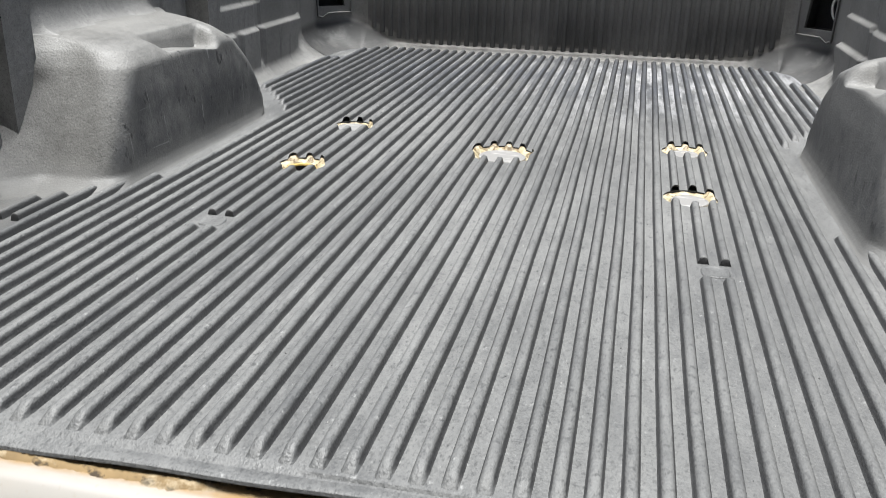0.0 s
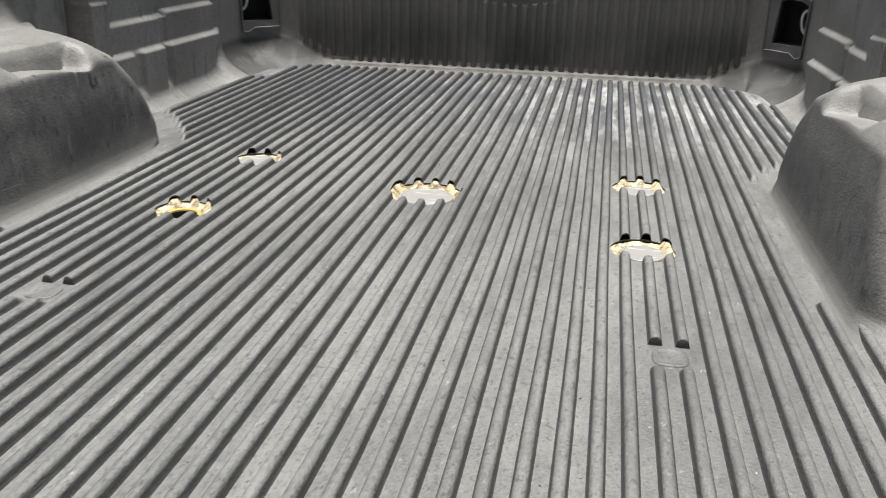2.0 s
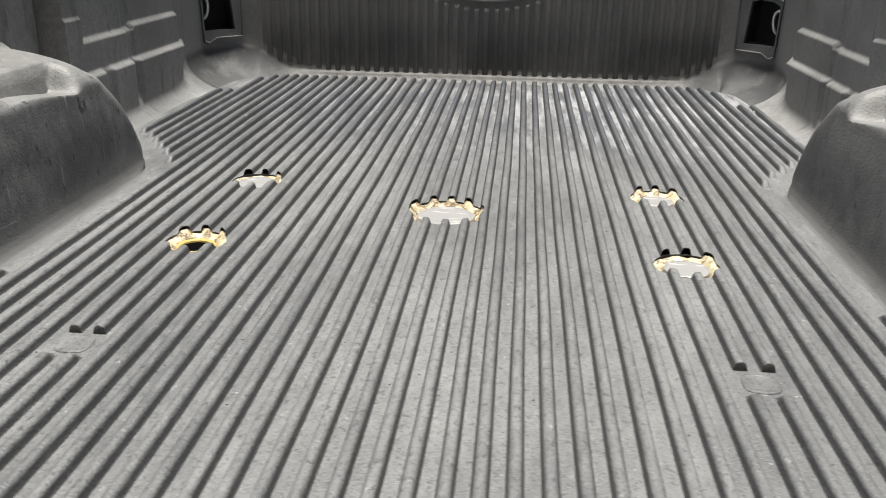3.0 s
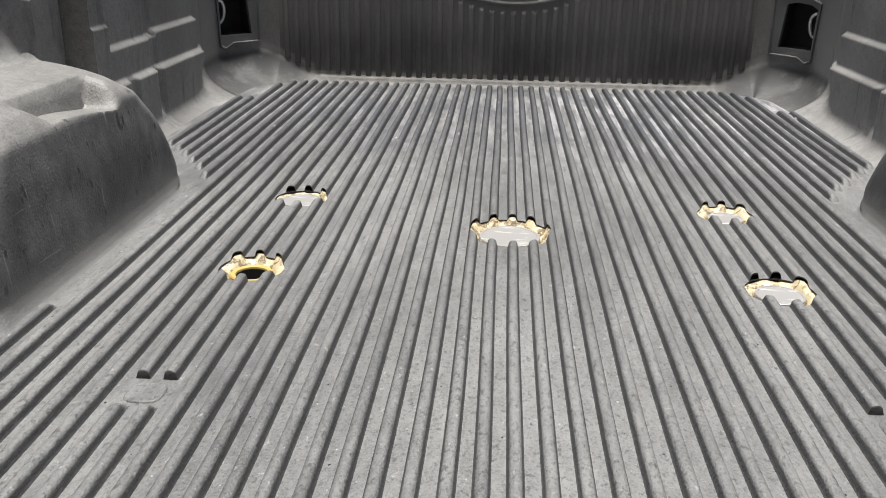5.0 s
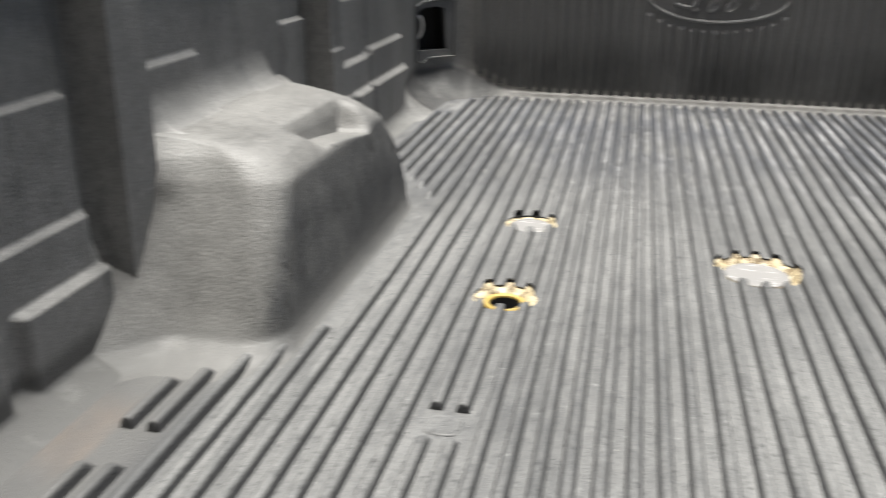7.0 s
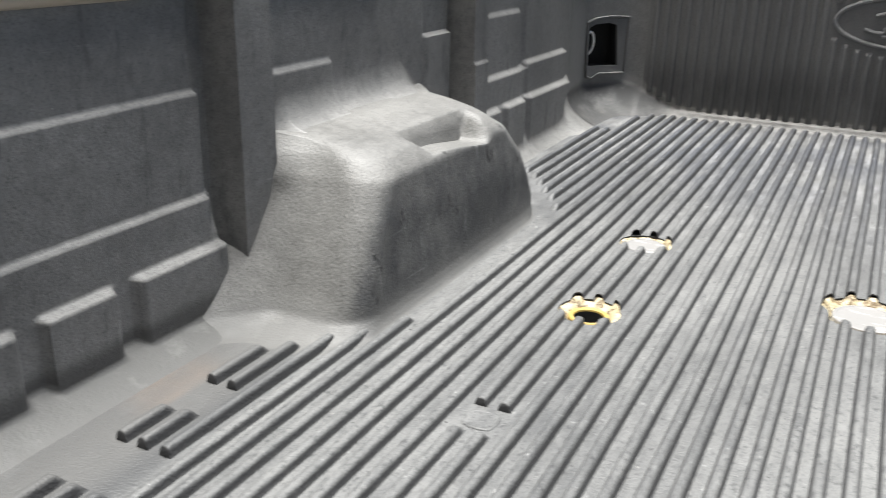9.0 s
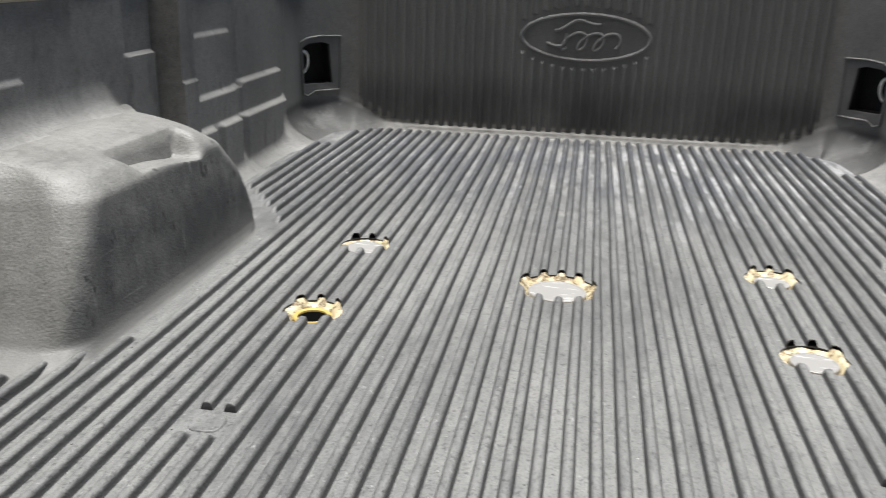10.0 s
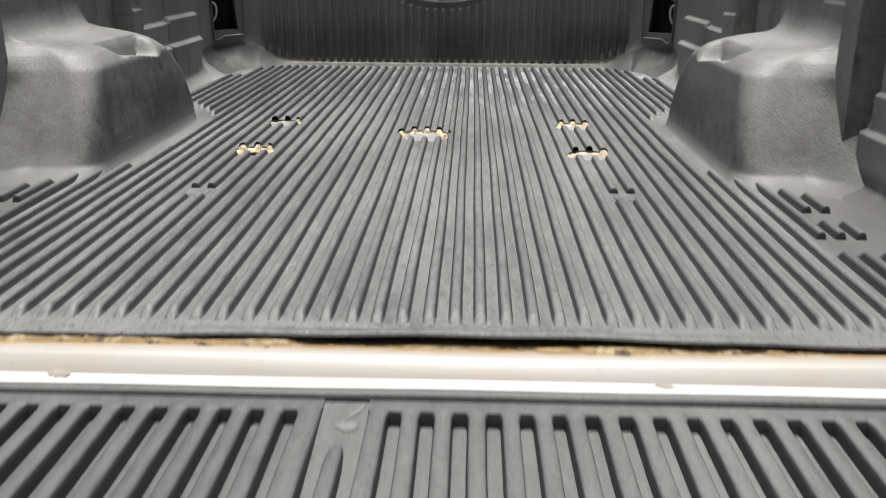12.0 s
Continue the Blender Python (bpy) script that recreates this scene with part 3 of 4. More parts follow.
def well_cover(s):
    """Moulded cover over a wheel well, with a scooped notch in its top edge."""
    lv = np.array([
        # z, inner x, rear y, front y, corner radius
        (-0.0082, 0.611, -0.340, 0.492, 0.140),
        (-0.0055, 0.620, -0.306, 0.472, 0.130),
        (0.002, 0.627, -0.277, 0.478, 0.105),
        (0.012, 0.632, -0.256, 0.471, 0.092),
        (0.032, 0.635, -0.241, 0.462, 0.072),
        (0.080, 0.638, -0.218, 0.435, 0.068),
        (0.130, 0.642, -0.192, 0.402, 0.070),
        (0.168, 0.648, -0.171, 0.366, 0.076),
        (0.190, 0.651, -0.158, 0.346, 0.080),
        (0.204, 0.662, -0.147, 0.326, 0.086),
        (0.217, 0.676, -0.136, 0.312, 0.086),
        (0.2255, 0.698, -0.126, 0.305, 0.082),
        (0.2325, 0.730, -0.118, 0.301, 0.070),
        (0.238, 0.768, -0.112, 0.299, 0.055),
        (0.242, 0.810, -0.108, 0.298, 0.035),
        (0.245, 0.845, -0.106, 0.298, 0.015),
        (0.246, 0.872, -0.105, 0.298, 0.006),
    ])
    t = np.linspace(0, len(lv) - 1, 90)
    cols = np.array([np.interp(t, np.arange(len(lv)), lv[:, i]) for i in range(5)]).T
    for _ in range(2):
        cols[1:-1] = (cols[:-2] + 2 * cols[1:-1] + cols[2:]) / 4
    pts = []
    for z, xi, yr, yf, r in cols:
        xw = 0.885
        r = min(r, 0.9 * (xw - xi), 0.45 * (yf - yr))
        fw = max(yf, 0.345) - yf
        r1 = 0.70 * r
        line = [(xw + (xi + r1 - xw) * u, yr - (0.12 * math.exp(-max(z, 0) / 0.10) + 0.034 * float(sstep(z, 0.15, 0.21))) * float(sstep(xw + (xi + r1 - xw) * u, 0.755, 0.885))) for u in np.linspace(0, 1, 24)]
        line += [(xi + r1 - r1 * math.sin(a), yr + r1 - r1 * math.cos(a)) for a in np.linspace(0, math.pi / 2, 16)[1:]]
        line += [(xi, yr + r1 + (yf - yr - r - r1) * u) for u in np.linspace(0, 1, 50)[1:]]
        line += [(xi + r - r * math.cos(a), yf - r + r * math.sin(a)) for a in np.linspace(0, math.pi / 2, 16)[1:]]
        line += [(xi + r + (xw - xi - r) * u, yf + fw * float(sstep(xi + r + (xw - xi - r) * u, 0.800, 0.866))) for u in np.linspace(0, 1, 24)[1:]]
        pts.append([(x, y, z) for x, y in line])
    P = np.array(pts)
    X, Y, Z = P[..., 0], P[..., 1], P[..., 2]
    cut = sstep(Y, -0.012, 0.045) * (1 - sstep(Y, 0.196, 0.236)) * (1 - sstep(X, 0.702, 0.716))
    low = 0.196 - 0.02 * sstep(Y, 0.05, 0.25)
    P[..., 2] = np.where(Z > low, Z + (low - Z) * cut, Z)
    hump = 0.0025 * np.sin(9 * Y + 4 * X) * sstep(Z, 0.03, 0.1)
    P[..., 0] += hump
    P[..., 0] *= s
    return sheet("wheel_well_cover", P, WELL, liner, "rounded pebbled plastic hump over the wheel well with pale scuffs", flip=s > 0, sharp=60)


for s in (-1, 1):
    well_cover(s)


def cove(r, z, power=2.4):
    """How far a hollow cove of reach r stands out from the wall at height z; a low power makes it a slope."""
    return r * np.clip(1 - (z - ZF) / r, 0, 1) ** power


# the front of the right-hand wall is shifted a little in to fit the camera's view
RIGHT_IN = 0.014


def side_panel(s):
    y = np.unique(np.round(np.concatenate([np.arange(REAR, 1.2801, 0.0050), np.arange(-0.262, -0.236, 0.002), np.arange(0.476, 0.494, 0.002), np.arange(0.548, 0.566, 0.002), np.arange(-0.176, -0.100, 0.0025)]), 4))
    z = np.concatenate([np.linspace(ZF, 0.05, 14)[:-1], np.arange(0.05, TOP + 0.012, 0.0030)])
    Y, Z = np.meshgrid(y, z, indexing="ij")
    w = 0.008
    below = lambda h: 1 - sstep(Z, h - 0.0045, h + 0.0015)
    rear = 1 - sstep(Y, -0.266, -0.256)
    d = 0.004 * np.ones_like(Y)
    d += rear * (0.009 * below(0.324) + 0.009 * below(0.180))
    for a, b in ((-0.431, -0.264), (-0.574, -0.468), (-0.722, -0.610), (-0.866, -0.757)):
        d += 0.015 * rear * band(Y, a, b, w) * below(0.110)
    # rear post
    d += 0.050 * np.interp(Y, [-0.250, -0.244, -0.168, -0.160], [0, 1, 1, 0])
    # middle section over the wheel well
    mid = band(Y, -0.156, 0.48, 0.02)
    d += mid * (0.004 + 0.011 * band(Y, -0.165, 0.039, w) * below(0.329) + 0.006 * band(Y, 0.188, 0.360, w) + 0.014 * band(Y, 0.360, 0.470, w) * below(0.336))
    # front post, a little prouder below its shoulder
    d += (0.062 + 0.005 * below(0.270)) * np.interp(Y, [0.478, 0.486, 0.552, 0.560], [0, 1, 1, 0])
    # front section: a panel, two ledges, and blocks at the foot with sloping gaps between them
    soft = lambda h: 1 - sstep(Z, h - 0.0095, h + 0.0030)
    frt = sstep(Y, 0.553, 0.561) * (1 - sstep(Y, 1.232, 1.274))
    tip = np.clip(1.186 + 1.45 * (Z - 0.097), 1.166, 1.248)
    blocks = band(Y, 0.54, 0.704, w) + band(Y, 0.740, 0.857, w) + sstep(Y, 0.883, 0.891) * (1 - sstep(Y, tip - 0.012, tip + 0.004))
    d += frt * (0.004 + 0.008 * band(Y, 0.54, 0.856, w) * soft(0.352) + 0.012 * band(Y, 0.54, 0.897, w) * soft(0.2115)
                + 0.005 * band(Y, 0.897, 1.190, w) * (1 - soft(0.2215)) + 0.017 * band(Y, 0.897, 1.190, 0.006) * soft(0.2215))
    d += frt * (0.004 * soft(0.1385) + 0.0115 * blocks * soft(0.1385) + 0.0135 * (1 - np.clip(blocks, 0, 1)) * (1 - sstep(Z, 0.018, 0.052)))
    # narrow hollow added beside the rear post to deepen its shade
    d -= 0.014 * band(Y, -0.278, -0.250, 0.006) * sstep(Z, 0.10, 0.16)
    # cove into the floor
    r = 0.036 + 0.0525 * sstep(Y, 1.10, 1.22)
    slope = 0.082 * np.clip(1 - (Z - ZF) / 0.044, 0, 1) ** 1.25
    behind = 1 - sstep(Y, -0.30, -0.16)
    d = (d + cove(r, Z)) * (1 - behind) + np.maximum(d + cove(0.010, Z), slope) * behind
    # cove where the wall meets the top of the wheel well
    r2 = (0.0556 + 0.010 * np.exp(-((Y - 0.25) / 0.07) ** 2)) * np.interp(Y, [-0.168, -0.160], [0, 1]) * (1 - sstep(Y, 0.26, 0.345)) + 1e-4
    zc = np.interp(Y, [-0.172, -0.158, -0.147, -0.126, -0.108], [0.165, 0.188, 0.206, 0.2255, 0.240])
    t2 = np.clip((r2 - (Z - zc)) / r2, 0, 1)
    d += np.where(Z > zc - 0.014, r2 * (1 - np.sqrt(np.clip(1 - t2 * t2, 0, 1))) * 0.9, 0)
    d += 0.0012 * np.sin(5 * Y + 9 * Z)
    X = s * (0.875 - d) - (RIGHT_IN * sstep(Y, 0.46, 0.56) if s > 0 else 0)
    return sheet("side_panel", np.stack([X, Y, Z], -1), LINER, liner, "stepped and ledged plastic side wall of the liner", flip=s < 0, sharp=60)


for s in (-1, 1):
    side_panel(s)

# chamfered front corners
def wall_foot(x, z):
    """The foot of the front wall: a low rounded ledge that widens into a cove towards the corners."""
    q = (z - ZF) / 0.018
    low = 0.026 * np.interp(q, [0, 0.02, 0.05, 0.12, 0.22, 0.45, 0.68, 0.82, 0.92, 1.0, 1.08, 1.16], [1.0, 0.88, 0.79, 0.69, 0.61, 0.52, 0.45, 0.36, 0.22, 0.09, 0.02, 0.0])
    w = sstep(x, 0.50, 0.66)
    return low * (1 - w) + cove(0.026 + 0.082 * sstep(x, 0.60, 0.80), z, 1.5) * w


def corner_panel(s):
    plan = np.array([(0.871, 1.28), (0.873, 1.32), (0.880, 1.40), (0.884, 1.450), (0.780, 1.548), (0.756, 1.561), (0.738, 1.566), (0.721, 1.566)])
    seg = np.r_[0, np.cumsum(np.hypot(*np.diff(plan, axis=0).T))]
    p = np.linspace(0, seg[-1], 96)
    xy = np.array([np.interp(p, seg, plan[:, 0]), np.interp(p, seg, plan[:, 1])]).T
    for _ in range(4):
        xy[1:-1] = (xy[:-2] + 2 * xy[1:-1] + xy[2:]) / 4
    z = np.concatenate([np.linspace(ZF, 0.02, 16)[:-1], np.linspace(0.02, 0.12, 40)[:-1], np.linspace(0.12, TOP + 0.01, 40)])
    P = np.zeros((len(p), len(z), 3))
    e0, e1, e2 = np.array((0.769, 1.22)), np.array((0.765, 1.455)), np.array((0.7212, 1.4861))
    for i in range(len(p)):
        u = (p[i] + 0.06) / (seg[-1] + 0.06)
        foot = (1 - u) ** 2 * e0 + 2 * u * (1 - u) * e1 + u * u * e2
        reach = float(np.interp(u, [0, 0.42, 0.46, 0.52, 0.63, 0.73, 0.85, 1.0], [0.87, 0.87, 0.868, 0.86, 0.83, 0.86, 0.95, 1.0]))
        tall = float(np.interp(u, [0, 0.46, 0.55, 0.67, 0.77, 0.88, 1.0], [0.0885, 0.090, 0.094, 0.098, 0.104, 0.098, 0.0799]))
        power = float(np.interp(u, [0, 0.61, 0.79, 1.0], [2.4, 2.3, 1.6, 1.5]))
        inward = RIGHT_IN * (1 - float(sstep(u, 0.80, 1.0)))
        for j, zz in enumerate(z):
            w = float(cove(tall, zz, power)) / tall
            q = xy[i] + (foot - xy[i]) * reach * w
            P[i, j] = (s * q[0] - (inward if s > 0 else 0), q[1], zz)
    for _ in range(14):
        P[1:-1] = (P[:-2] + 2 * P[1:-1] + P[2:]) / 4
    a0, a1 = seg[3] + 0.010, seg[4] - 0.024

    def keep(i, j):
        c, zz = (p[i] + p[i + 1]) / 2, (z[j] + z[j + 1]) / 2
        return not (a0 < c < a1 and 0.132 < zz < 0.272)

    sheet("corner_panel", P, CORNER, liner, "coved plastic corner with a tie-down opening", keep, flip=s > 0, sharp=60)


for s in (-1, 1):
    corner_panel(s)
    A, B = Vector((0.884, 1.450, 0)), Vector((0.780, 1.548, 0))
    along = (B - A).normalized()
    inw = Vector((-along.y, along.x, 0))
    if inw.dot(Vector((-1, -1, 0))) < 0:
        inw = -inw

    def place(u, h, z):
        q = A + along * u + inw * h
        return (s * q.x - (RIGHT_IN if s > 0 else 0), q.y, z)

    L = (B - A).length
    # raised rim of the opening
    v, f = [], []
    outer = [(0.008, 0.103), (0.022, 0.096), (0.046, 0.111), (L - 0.002, 0.112), (L + 0.002, 0.287), (L * 0.55, 0.289), (0.030, 0.283), (0.002, 0.270)]
    inner = [(0.014, 0.138), (0.026, 0.136), (0.046, 0.137), (L - 0.028, 0.137), (L - 0.039, 0.260), (L * 0.55, 0.267), (0.032, 0.263), (0.012, 0.252)]
    cu, cz = L / 2, 0.195

    def inset(ring, w):
        return [(u + math.copysign(w, cu - u), z + math.copysign(w, cz - z)) for u, z in ring]

    for ring, h in ((outer, -0.002), (outer, 0.008), (inset(outer, 0.0015), 0.0095), (inset(outer, 0.004), 0.0095), (inset(outer, 0.006), 0.004), (inner, 0.004), (inner, -0.010)):
        v += [place(u, h, z) for u, z in ring]
    n = len(outer)
    for r in range(6):
        for i in range(n):
            f.append((n * r + i, n * r + (i + 1) % n, n * r + n + (i + 1) % n, n * r + n + i))
    mesh("tie_down_rim", v, f, CLEAN, liner, "moulded rectangular rim round the tie-down opening", False)
    # pocket behind it, with its shade painted black
    v, f = [], []
    for h in (-0.004, -0.055):
        v += [place(u, h, z) for u, z in inner]
    for i in range(n):
        f.append((i, (i + 1) % n, n + (i + 1) % n, n + i))
    f.append(tuple(range(n, 2 * n)))
    mesh("tie_down_pocket", v, f, BLACK, liner, "recess behind the tie-down opening, its shade painted black", False)
    ring = [place(0.018 + 0.018 * math.cos(a), -0.012 + 0.016 * math.sin(a) * 0.4, 0.205 + 0.034 * math.sin(a)) for a in np.linspace(0, math.tau, 24, endpoint=False)]
    tagged(part("tie_down_ring", tube(ring, 0.0046, 8, True), STEEL), "bright steel tie-down ring in the liner's corner pocket", "tie-down ring", "tie-down rings")


def rear_tie_down(s):
    """Rounded bezel with a steel hook on the rear of the side wall."""
    xw = s * 0.866
    y0, y1, z0, z1 = -0.700, -0.585, 0.288, 0.386

    def outline(grow, n=40):
        out = []
        for i in range(n):
            a = i * math.tau / n
            c, sn = math.cos(a), math.sin(a)
            e = 0.45
            out.append(((y0 + y1) / 2 + ((y1 - y0) / 2 + grow) * math.copysign(abs(c) ** e, c), (z0 + z1) / 2 + ((z1 - z0) / 2 + grow) * math.copysign(abs(sn) ** e, sn)))
        return out

    v, f = [], []
    rings = [(0.004, 0.0), (0.003, 0.007), (-0.004, 0.009), (-0.010, 0.007), (-0.011, -0.004)]
    for g, h in rings:
        v += [(xw - s * h, y, z) for y, z in outline(g)]
    n = 40
    for r in range(len(rings) - 1):
        for i in range(n):
            f.append((r * n + i, r * n + (i + 1) % n, (r + 1) * n + (i + 1) % n, (r + 1) * n + i))
    mesh("tie_down_bezel", v, f, BLACK, liner, "glossy black rounded bezel of a tie-down", True, 40)
    f = [tuple(range(n))]
    mesh("tie_down_pocket", [(xw - s * 0.002, y, z) for y, z in outline(-0.009)], f, LINER, liner, "shallow grey tie-down pocket", False)
    hook = [(xw - s * 0.004, -0.668, 0.318), (xw - s * 0.018, -0.664, 0.312), (xw - s * 0.022, -0.645, 0.308), (xw - s * 0.022, -0.615, 0.308), (xw - s * 0.018, -0.600, 0.312), (xw - s * 0.004, -0.597, 0.322)]
    tagged(part("tie_down_ring", tube(hook, 0.0042, 8), STEEL), "bright steel tie-down bar in a black bezel", "tie-down ring", "tie-down rings")


for s in (-1, 1):
    rear_tie_down(s)


def front_panel():
    x = np.linspace(-0.7214, 0.7214, 242)
    z = np.concatenate([np.linspace(ZF, 0.02, 22)[:-1], np.linspace(0.02, 0.12, 36)[:-1], np.linspace(0.12, TOP + 0.045, 24)])
    X, Z = np.meshgrid(x, z, indexing="ij")
    Y = 1.566 - wall_foot(np.abs(X), Z)
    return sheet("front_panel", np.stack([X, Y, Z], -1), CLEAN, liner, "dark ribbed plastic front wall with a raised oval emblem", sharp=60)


front = front_panel()
EMB = (0.0, 0.310)


def wall_rib(x, z0, z1, blunt=0.0025):
    """A low moulded rib on the front wall."""
    sec = [(-0.0092, 0.0), (-0.0082, 0.55), (-0.0062, 0.93), (0.0, 1.0), (0.0062, 0.93), (0.0082, 0.55), (0.0092, 0.0)]
    tall = 0.0062
    rows = [(1.566, z0, 1, 0, 0.0), (1.566, z0 + 0.001, 1, 0, 0.85), (1.566, z0 + 0.004, 1, 0, 1.0), (1.566, z0 + 0.006, 1, 0, 1.0)]
    rows += [(1.566, z1 - 2 * blunt - 0.002, 1, 0, 1.0), (1.566, z1 - 2 * blunt, 1, 0, 1.0), (1.566, z1 - 0.8 * blunt, 1, 0, 0.62), (1.566, z1, 1, 0, 0.0)]
    v = [(x + o, y - tall * h * q * ny + 0.0003, z - tall * h * q * nz) for y, z, ny, nz, q in rows for o, h in sec]
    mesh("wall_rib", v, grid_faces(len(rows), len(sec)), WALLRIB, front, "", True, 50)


for k in range(-22, 23):
    x = k * PITCH
    w = float(sstep(abs(x), 0.50, 0.66))
    foot = ZF + 0.0170 * (1 - w) + w * 0.58 * (0.026 + 0.082 * float(sstep(abs(x), 0.60, 0.80)))
    foot += 0.018 * float(sstep(abs(x), 0.48, 0.62)) + 0.010 * float(sstep(abs(x), 0.60, 0.72))
    e = 1 - (x / 0.222) ** 2
    if e > 0.02:
        h = 0.092 * math.sqrt(e)
        wall_rib(x, foot, EMB[1] - h, 0.0050)
        wall_rib(x, EMB[1] + h, TOP + 0.040)
    else:
        wall_rib(x, foot, TOP + 0.040)


def emblem():
    n = 72
    oval = [(0.196 * math.cos(a), 1.5655, EMB[1] + 0.0695 * math.sin(a)) for a in np.linspace(0, math.tau, n, endpoint=False)]
    ob = part("oval_rim", tube(oval, 0.0056, 8, True), SHEEN, front, "raised oval moulded rim")
    # plain looping strokes inside the oval
    loops = []
    for t in np.linspace(0, 1, 130):
        a = t * math.tau * 3.0 + 2.4
        zz = 0.026 * math.cos(a)
        loops.append((-0.060 + 0.150 * t + 0.021 * math.sin(a) + 0.5 * zz, 1.5645, EMB[1] - 0.012 + zz))
    part("stroke", tube(loops, 0.0048, 8), SHEEN, ob)
    hook = [(-0.118 + 0.060 * t + 0.018 * math.sin(3.1 * t), 1.5645, EMB[1] - 0.020 - 0.014 * math.sin(math.pi * t) + 0.030 * t * t) for t in np.linspace(0, 1, 26)]
    part("stroke", tube(hook, 0.0050, 8), SHEEN, ob)
    sweep = [(-0.095 + 0.030 * math.sin(3.0 * t) + 0.135 * t * t, 1.5645, EMB[1] + 0.018 + 0.030 * math.sin(2.1 * t) - 0.006 * math.sin(9 * t)) for t in np.linspace(0, 1, 40)]
    part("stroke", tube(sweep, 0.0050, 8), SHEEN, ob)


emblem()


# ---------------------------------------------------------------- mounts under the cut holes
def hitch_mount(i):
    cx, cy, r = HOLES[i]
    m = empty("hitch_mount", (cx, cy, -0.045), "tan-crusted hitch mount with a grey cap under the liner" if i != 2 else "tan-crusted hitch mount with an open yellow socket", "hitch mount", "hitch mounts in the bed floor")
    base = 0.045
    # share of the hole's radius that the cap or socket takes, its height, and the ribs whose arches stay empty
    share, high, dark = {0: (0.75, -0.0115, ()), 1: (0.80, -0.0100, (-13, -12)), 2: (0.66, -0.0135, ()), 3: (0.64, -0.0120, ()), 4: (0.70, -0.0110, (11, 12))}[i]
    rad = r * share
    # crust under the edge: it bulges up into the arches of the ribs
    n = 144
    rings = (share + 0.015, share + 0.055, 0.5 * (share + 1.0), 0.965, 1.03)
    v, f = [], []
    for j in range(n):
        a = j * math.tau / n
        far = float(sstep(math.sin(a), -0.35, 0.25))
        lump = 0.5 * math.sin(5 * a + 1.3 * i) + 0.3 * math.sin(11 * a + 2.1 * i) + 0.2 * math.sin(23 * a + i)
        for q, share_q in enumerate(rings):
            rr = r * share_q + (0.0014 * lump if q in (1, 2) else 0.0)
            x = rr * math.cos(a)
            k = round((cx + x) / PITCH)
            o = abs(cx + x - k * PITCH)
            hump = 1 - float(sstep(o, 0.0040, 0.0100))
            if k in dark:
                hump *= -0.15
            top = ZF - 0.0030 + (ZR - ZF) * hump * 0.74 + 0.0008 * lump
            low = high - 0.0045 + 0.0012 * lump
            z = (low - 0.006, low, low + (top - low) * (0.42 + 0.12 * lump), low + (top - low) * 0.92, top)[q]
            z += (-0.004 if q > 2 else 0.0) * (1 - far)
            v.append((x, rr * math.sin(a), z + base))
    m_ = len(rings)
    for j in range(n):
        for q in range(m_ - 1):
            a, b = m_ * j + q, m_ * ((j + 1) % n) + q
            f.append((a, b, b + 1, a + 1))
    mesh("collar", v, f, FOAM, m, "lumpy tan crust round the opening", True, 55)

    def turned(name, prof, mat, label, cap=False):
        bm = bmesh.new()
        ringv = [[bm.verts.new((q * rad * math.cos(a), q * rad * math.sin(a), zq + base)) for a in np.linspace(0, math.tau, 56, endpoint=False)] for q, zq in prof]
        for A2, B2 in zip(ringv, ringv[1:]):
            for j in range(56):
                bm.faces.new((A2[j], A2[(j + 1) % 56], B2[(j + 1) % 56], B2[j]))
        if cap:
            bm.faces.new(ringv[-1])
        bmesh.ops.recalc_face_normals(bm, faces=bm.faces[:])
        part(name, bm, mat, m, label)

    if i == 2:
        turned("socket_ring", ((1.0, high - 0.016), (1.0, high - 0.002), (0.95, high), (0.88, high), (0.76, high - 0.0012), (0.74, high - 0.004)), YELLOW, "yellow plated socket ring")
        # the bore is painted black for the shade inside the ring
        turned("socket_bore", ((0.74, high - 0.0039), (0.70, high - 0.026), (0.30, high - 0.027)), BLACK, "opening of the socket with its depth painted black", True)
    else:
        turned("cap", ((1.0, high - 0.018), (1.0, high - 0.0022), (0.985, high - 0.0006), (0.955, high), (0.90, high - 0.0002), (0.885, high - 0.0009)), PUCK, "scuffed light grey cap", True)
    # black sheet added in the gap beneath, standing for its shade
    gap = [(q * math.cos(a), q * math.sin(a), -0.0285 + base) for a in np.linspace(0, math.tau, 48, endpoint=False) for q in (r * 0.5, r * 1.12)]
    mesh("gap_shade", gap, [(2 * j, 2 * j + 1, (2 * j + 3) % 96, (2 * j + 2) % 96) for j in range(48)], BLACK, m, "black sheet standing for the dark gap below the crust", False)


for i in range(5):
    hitch_mount(i)

# ---------------------------------------------------------------- tailgate, let down
gate = empty("tailgate", (0, -1.1, -0.05), "open tailgate lined with thick ribbed black plastic", "tailgate")


def gate_part(name, v, f, mat, label="", smooth=True, parent=None, sharp=40):
    return mesh(name, [(x, y + 1.1, z + 0.05) for x, y, z in v], f, mat, parent or gate, label, smooth, sharp)


GZ, GD = 0.000, -0.016
G1 = -1.640
xs = np.linspace(-0.82, 0.82, 120)
prof = [(-1.076, -0.30), (-1.076, -0.030), (-1.0775, -0.016), (-1.081, -0.0105), (-1.095, -0.0090), (-1.112, -0.0085), (-1.135, -0.012)]
pts = np.array([[(x, y + 1.1, z + 0.05 + 0.0006 * math.sin(8 * x)) for y, z in prof] for x in xs])
sheet("inner_edge", pts, EDGE, gate, "bright white painted inner edge of the tailgate", flip=False)
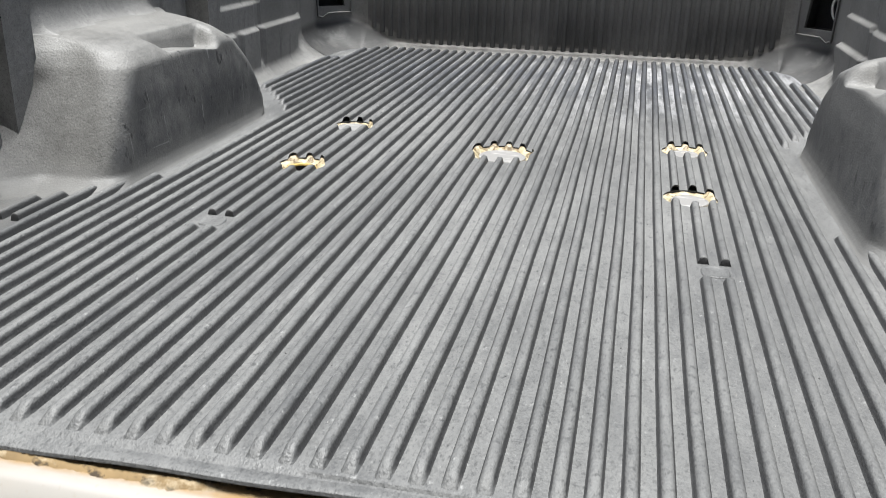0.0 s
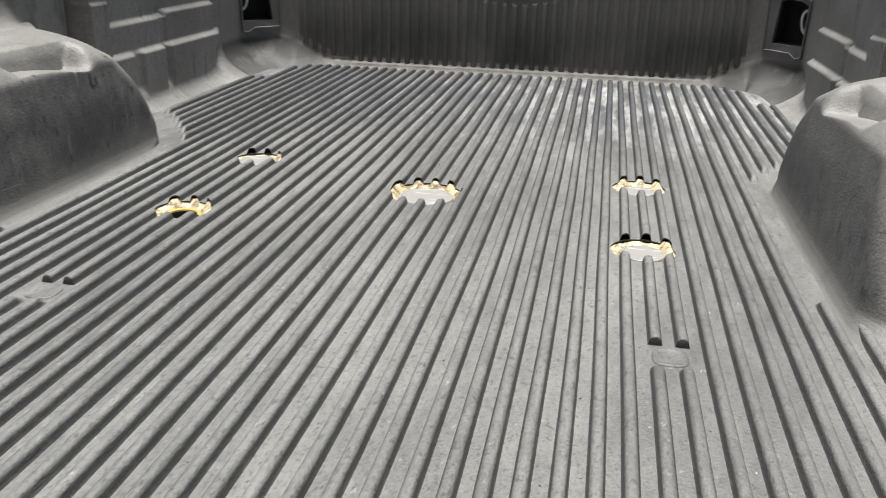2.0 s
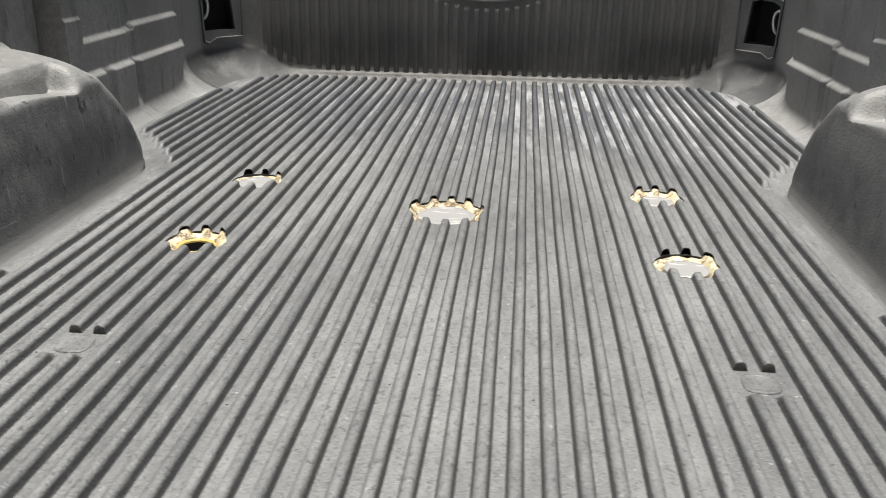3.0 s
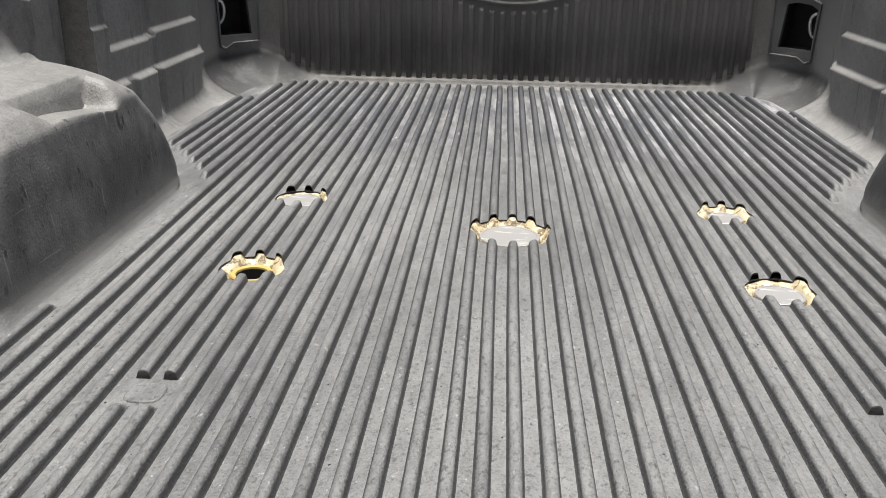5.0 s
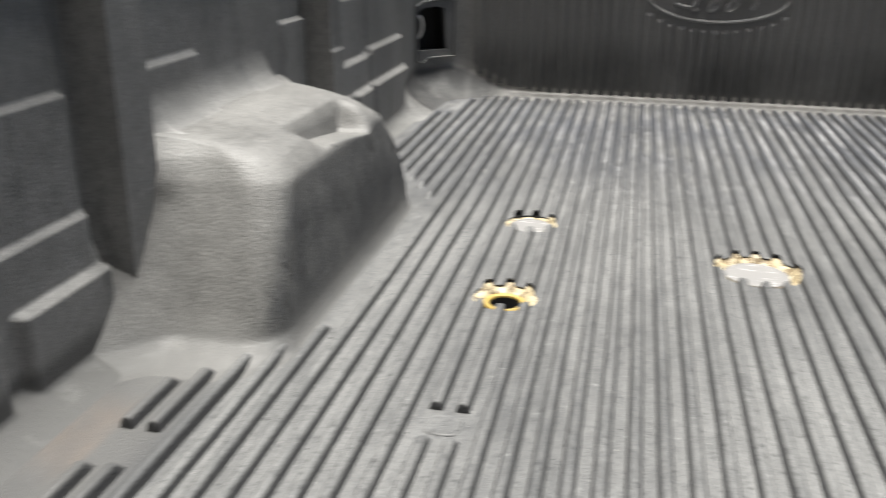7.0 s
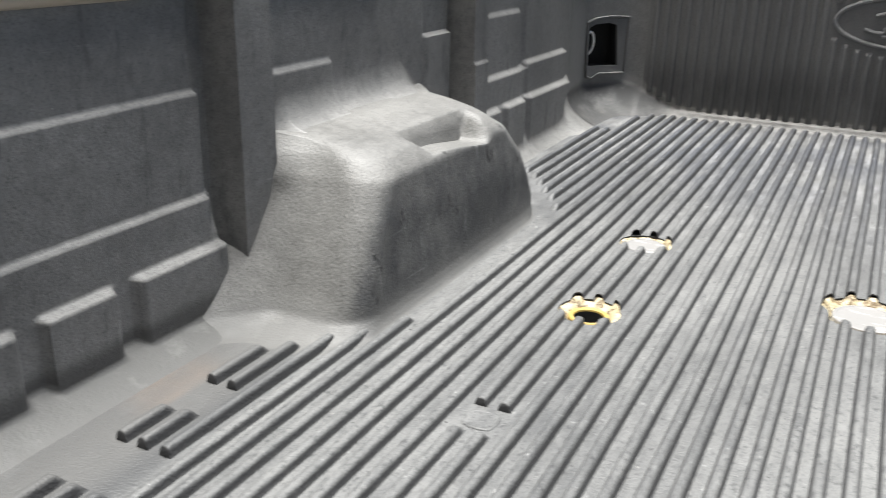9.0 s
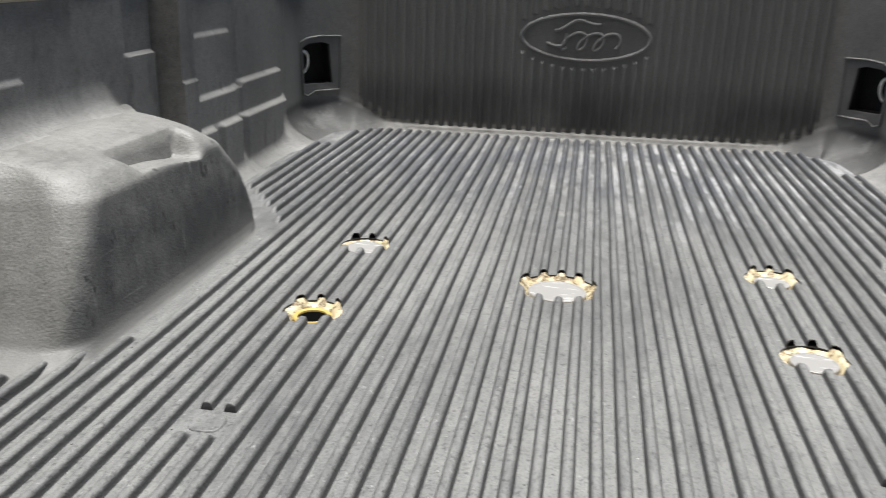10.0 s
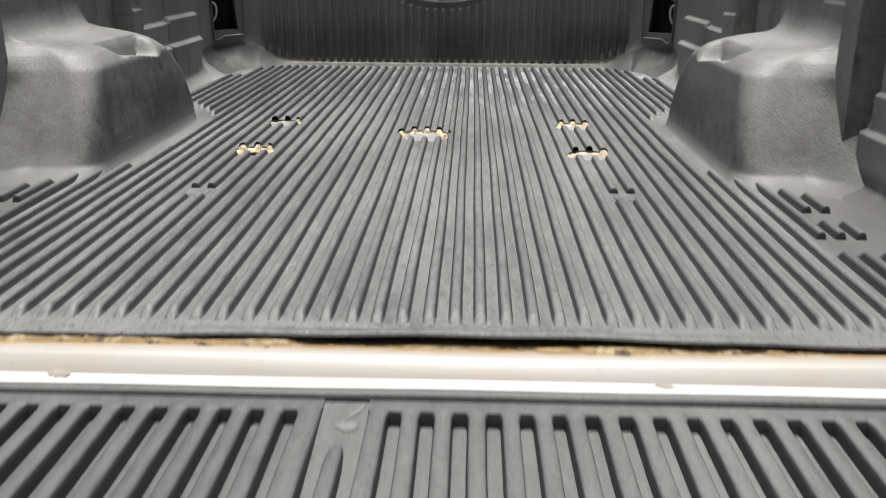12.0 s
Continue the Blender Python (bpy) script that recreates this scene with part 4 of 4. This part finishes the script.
part("shell", box_bm(-0.83, 0.83, -0.56, 0.015, -0.005, 0.030, 0.006), BEIGE, gate, "beige painted tailgate shell")

# liner on the tailgate: raised lip, slots between flat ribs, a sunken tongue in the middle
T0, T1 = -0.029, 0.016
GE = -1.166
prof = [(-1.116, -0.0085), (-1.117, -0.002), (-1.120, 0.0002), (-1.1305, 0.0006), (-1.133, -0.0010), (-1.1345, -0.0080), (-1.1425, -0.0080), (-1.1445, -0.0008), (-1.147, 0.0), (-1.160, 0.0), (GE, 0.0), (GE - 0.001, -0.0015), (GE - 0.0025, GD - 0.001)]
xs = np.unique(np.concatenate([np.linspace(-0.82, 0.82, 240), [T0, T1]]))
pts = np.array([[(x, y + 1.1 + (0.0015 * math.sin(4 * x) + 0.0007 * math.sin(19 * x)) * (y > -1.14), z + 0.05) for y, z in prof] for x in xs])
gate_liner = sheet("liner_sheet", pts, GATE, gate, "thick black plastic tailgate liner with a grooved lip", lambda i, j: not (j >= 7 and T0 <= xs[i] < T1 - 1e-6), sharp=50)
v = [(-0.8, GE, GD), (0.8, GE, GD), (0.8, G1, GD), (-0.8, G1, GD)]
gate_part("slot_floor", v, [(3, 2, 1, 0)], GATE, "", False, gate_liner)


SLOTS = [-0.059 - k * PITCH for k in range(23)][::-1] + [-0.0213, 0.0085] + [0.0416 + k * PITCH for k in range(24)]
HALF = 0.0080


def gate_rib(a, b):
    """A flat rib with rolled edges between two slots of the tailgate liner."""
    mini = a < -0.02 and b < 0.02 and a > -0.03
    x0, x1 = a + HALF, b - HALF
    sec = [(x0 - 0.0016, 0.0), (x0 - 0.0010, 0.45), (x0 - 0.0002, 0.86), (x0 + 0.0022, 1.0), (x1 - 0.0022, 1.0), (x1 + 0.0002, 0.86), (x1 + 0.0010, 0.45), (x1 + 0.0016, 0.0)]
    if mini:
        rows = [(-1.205, 0.02, -0.006), (-1.215, 0.45, -0.0035), (-1.228, 0.86, -0.0015), (-1.250, 1.0, 0.0), (-1.45, 1.0, 0.0), (G1, 1.0, 0.0)]
    else:
        rows = [(GE + 0.006, 1.0, 0.0032), (GE, 1.0, 0.0030), (GE - 0.003, 1.0, 0.0012), (GE - 0.008, 1.0, 0.0), (-1.25, 1.0, 0.0), (-1.45, 1.0, 0.0), (G1, 1.0, 0.0)]
    side = lambda i: -1 if i < 4 else 1
    v = []
    for y, tall, grow in rows:
        for i, (x, h) in enumerate(sec):
            g = grow
            if not mini and ((i < 4 and abs(a - 0.0085) < 1e-6) or (i >= 4 and abs(b + 0.0213) < 1e-6)):
                g = 0.0
            v.append((x + side(i) * g + 0.0006 * math.sin(14 * y + 40 * a), y, GD + (GZ - GD) * h * tall + 0.0004))
    gate_part("rib", v, grid_faces(len(rows), len(sec)), GATE, "", True, gate_liner, 50)


for a, b in zip(SLOTS, SLOTS[1:]):
    gate_rib(a, b)
# the two middle slots run together in a sunken tongue that rises to the lip
TONGUE = ([-1.290, -1.240, -1.205, -1.165, -1.147, -1.1425], [GD + 0.0003, -0.0125, -0.0085, -0.0045, -0.0020, -0.0078])
v = [(x, y, z) for y, z in zip(*TONGUE) for x in (T0 - 0.002, (T0 + T1) / 2, T1 + 0.002)]
gate_part("tongue", v, grid_faces(len(TONGUE[0]), 3), GATE, "sunken flat tongue joining two slots", True, gate_liner)


def worn_patch(cx, cy, ax, ay, turn, seed, mat, label):
    rnd = random.Random(seed)
    v = []
    for a in np.linspace(0, math.tau, 26, endpoint=False):
        q = rnd.uniform(0.7, 1.1)
        u, w = ax * q * math.cos(a), ay * q * math.sin(a)
        x, y = cx + u * math.cos(turn) - w * math.sin(turn), cy + u * math.sin(turn) + w * math.cos(turn)
        v.append((x, y, float(np.interp(y, *TONGUE)) + 0.0012))
    gate_part("worn_mark", v, [tuple(range(26))], mat, label, False, gate_liner)


worn_patch(-0.002, -1.186, 0.0125, 0.008, 0.0, 9, SCUFF, "pale worn spot")
worn_patch(0.004, -1.164, 0.016, 0.0028, 0.95, 12, BLUSH, "faint pinkish scrape")


def paint_chip(cx, cy, ax, ay, seed):
    rnd = random.Random(seed)
    v = [(cx + ax * rnd.uniform(0.5, 1.15) * math.cos(a), cy + ay * rnd.uniform(0.5, 1.15) * math.sin(a), -0.0080) for a in np.linspace(0, math.tau, 22, endpoint=False)]
    gate_part("paint_chip", v, [tuple(range(22))], CHIP, "grey-brown chip in the white paint", False)


paint_chip(-0.323, -1.086, 0.014, 0.010, 4)
paint_chip(0.318, -1.088, 0.010, 0.007, 6)

# ---------------------------------------------------------------- crumbs on the floor
def crumbs():
    """Grit and chips lying in the valleys and on the ribs."""
    rnd = random.Random(5)
    for name, mat, count, label in (("dark_grit", BLACK, 150, "scattered dark grit on the liner floor"), ("pale_grit", PUCK, 190, "scattered pale chips and dust on the liner floor")):
        v, f = [], []
        for _ in range(count):
            k = rnd.randint(-19, 18)
            x, y = (k + 0.5) * PITCH + rnd.uniform(-0.003, 0.003), rnd.uniform(-0.90, 1.50)
            r, z = rnd.uniform(0.0006, 0.0016), ZF
            if any(math.hypot(x - h[0], y - h[1]) < h[2] + 0.004 for h in HOLES):
                continue
            b0 = len(v)
            n = 6
            v += [(x + r * rnd.uniform(0.6, 1.4) * math.cos(i * math.tau / n), y + r * rnd.uniform(0.6, 1.6) * math.sin(i * math.tau / n), z) for i in range(n)]
            v.append((x, y, z + r * rnd.uniform(0.5, 1.0)))
            f += [(b0 + i, b0 + (i + 1) % n, b0 + n) for i in range(n)]
        ob = mesh(name, v, f, mat, None, "", False)
        tagged(ob, label, "grit", kind="stuff")


crumbs()
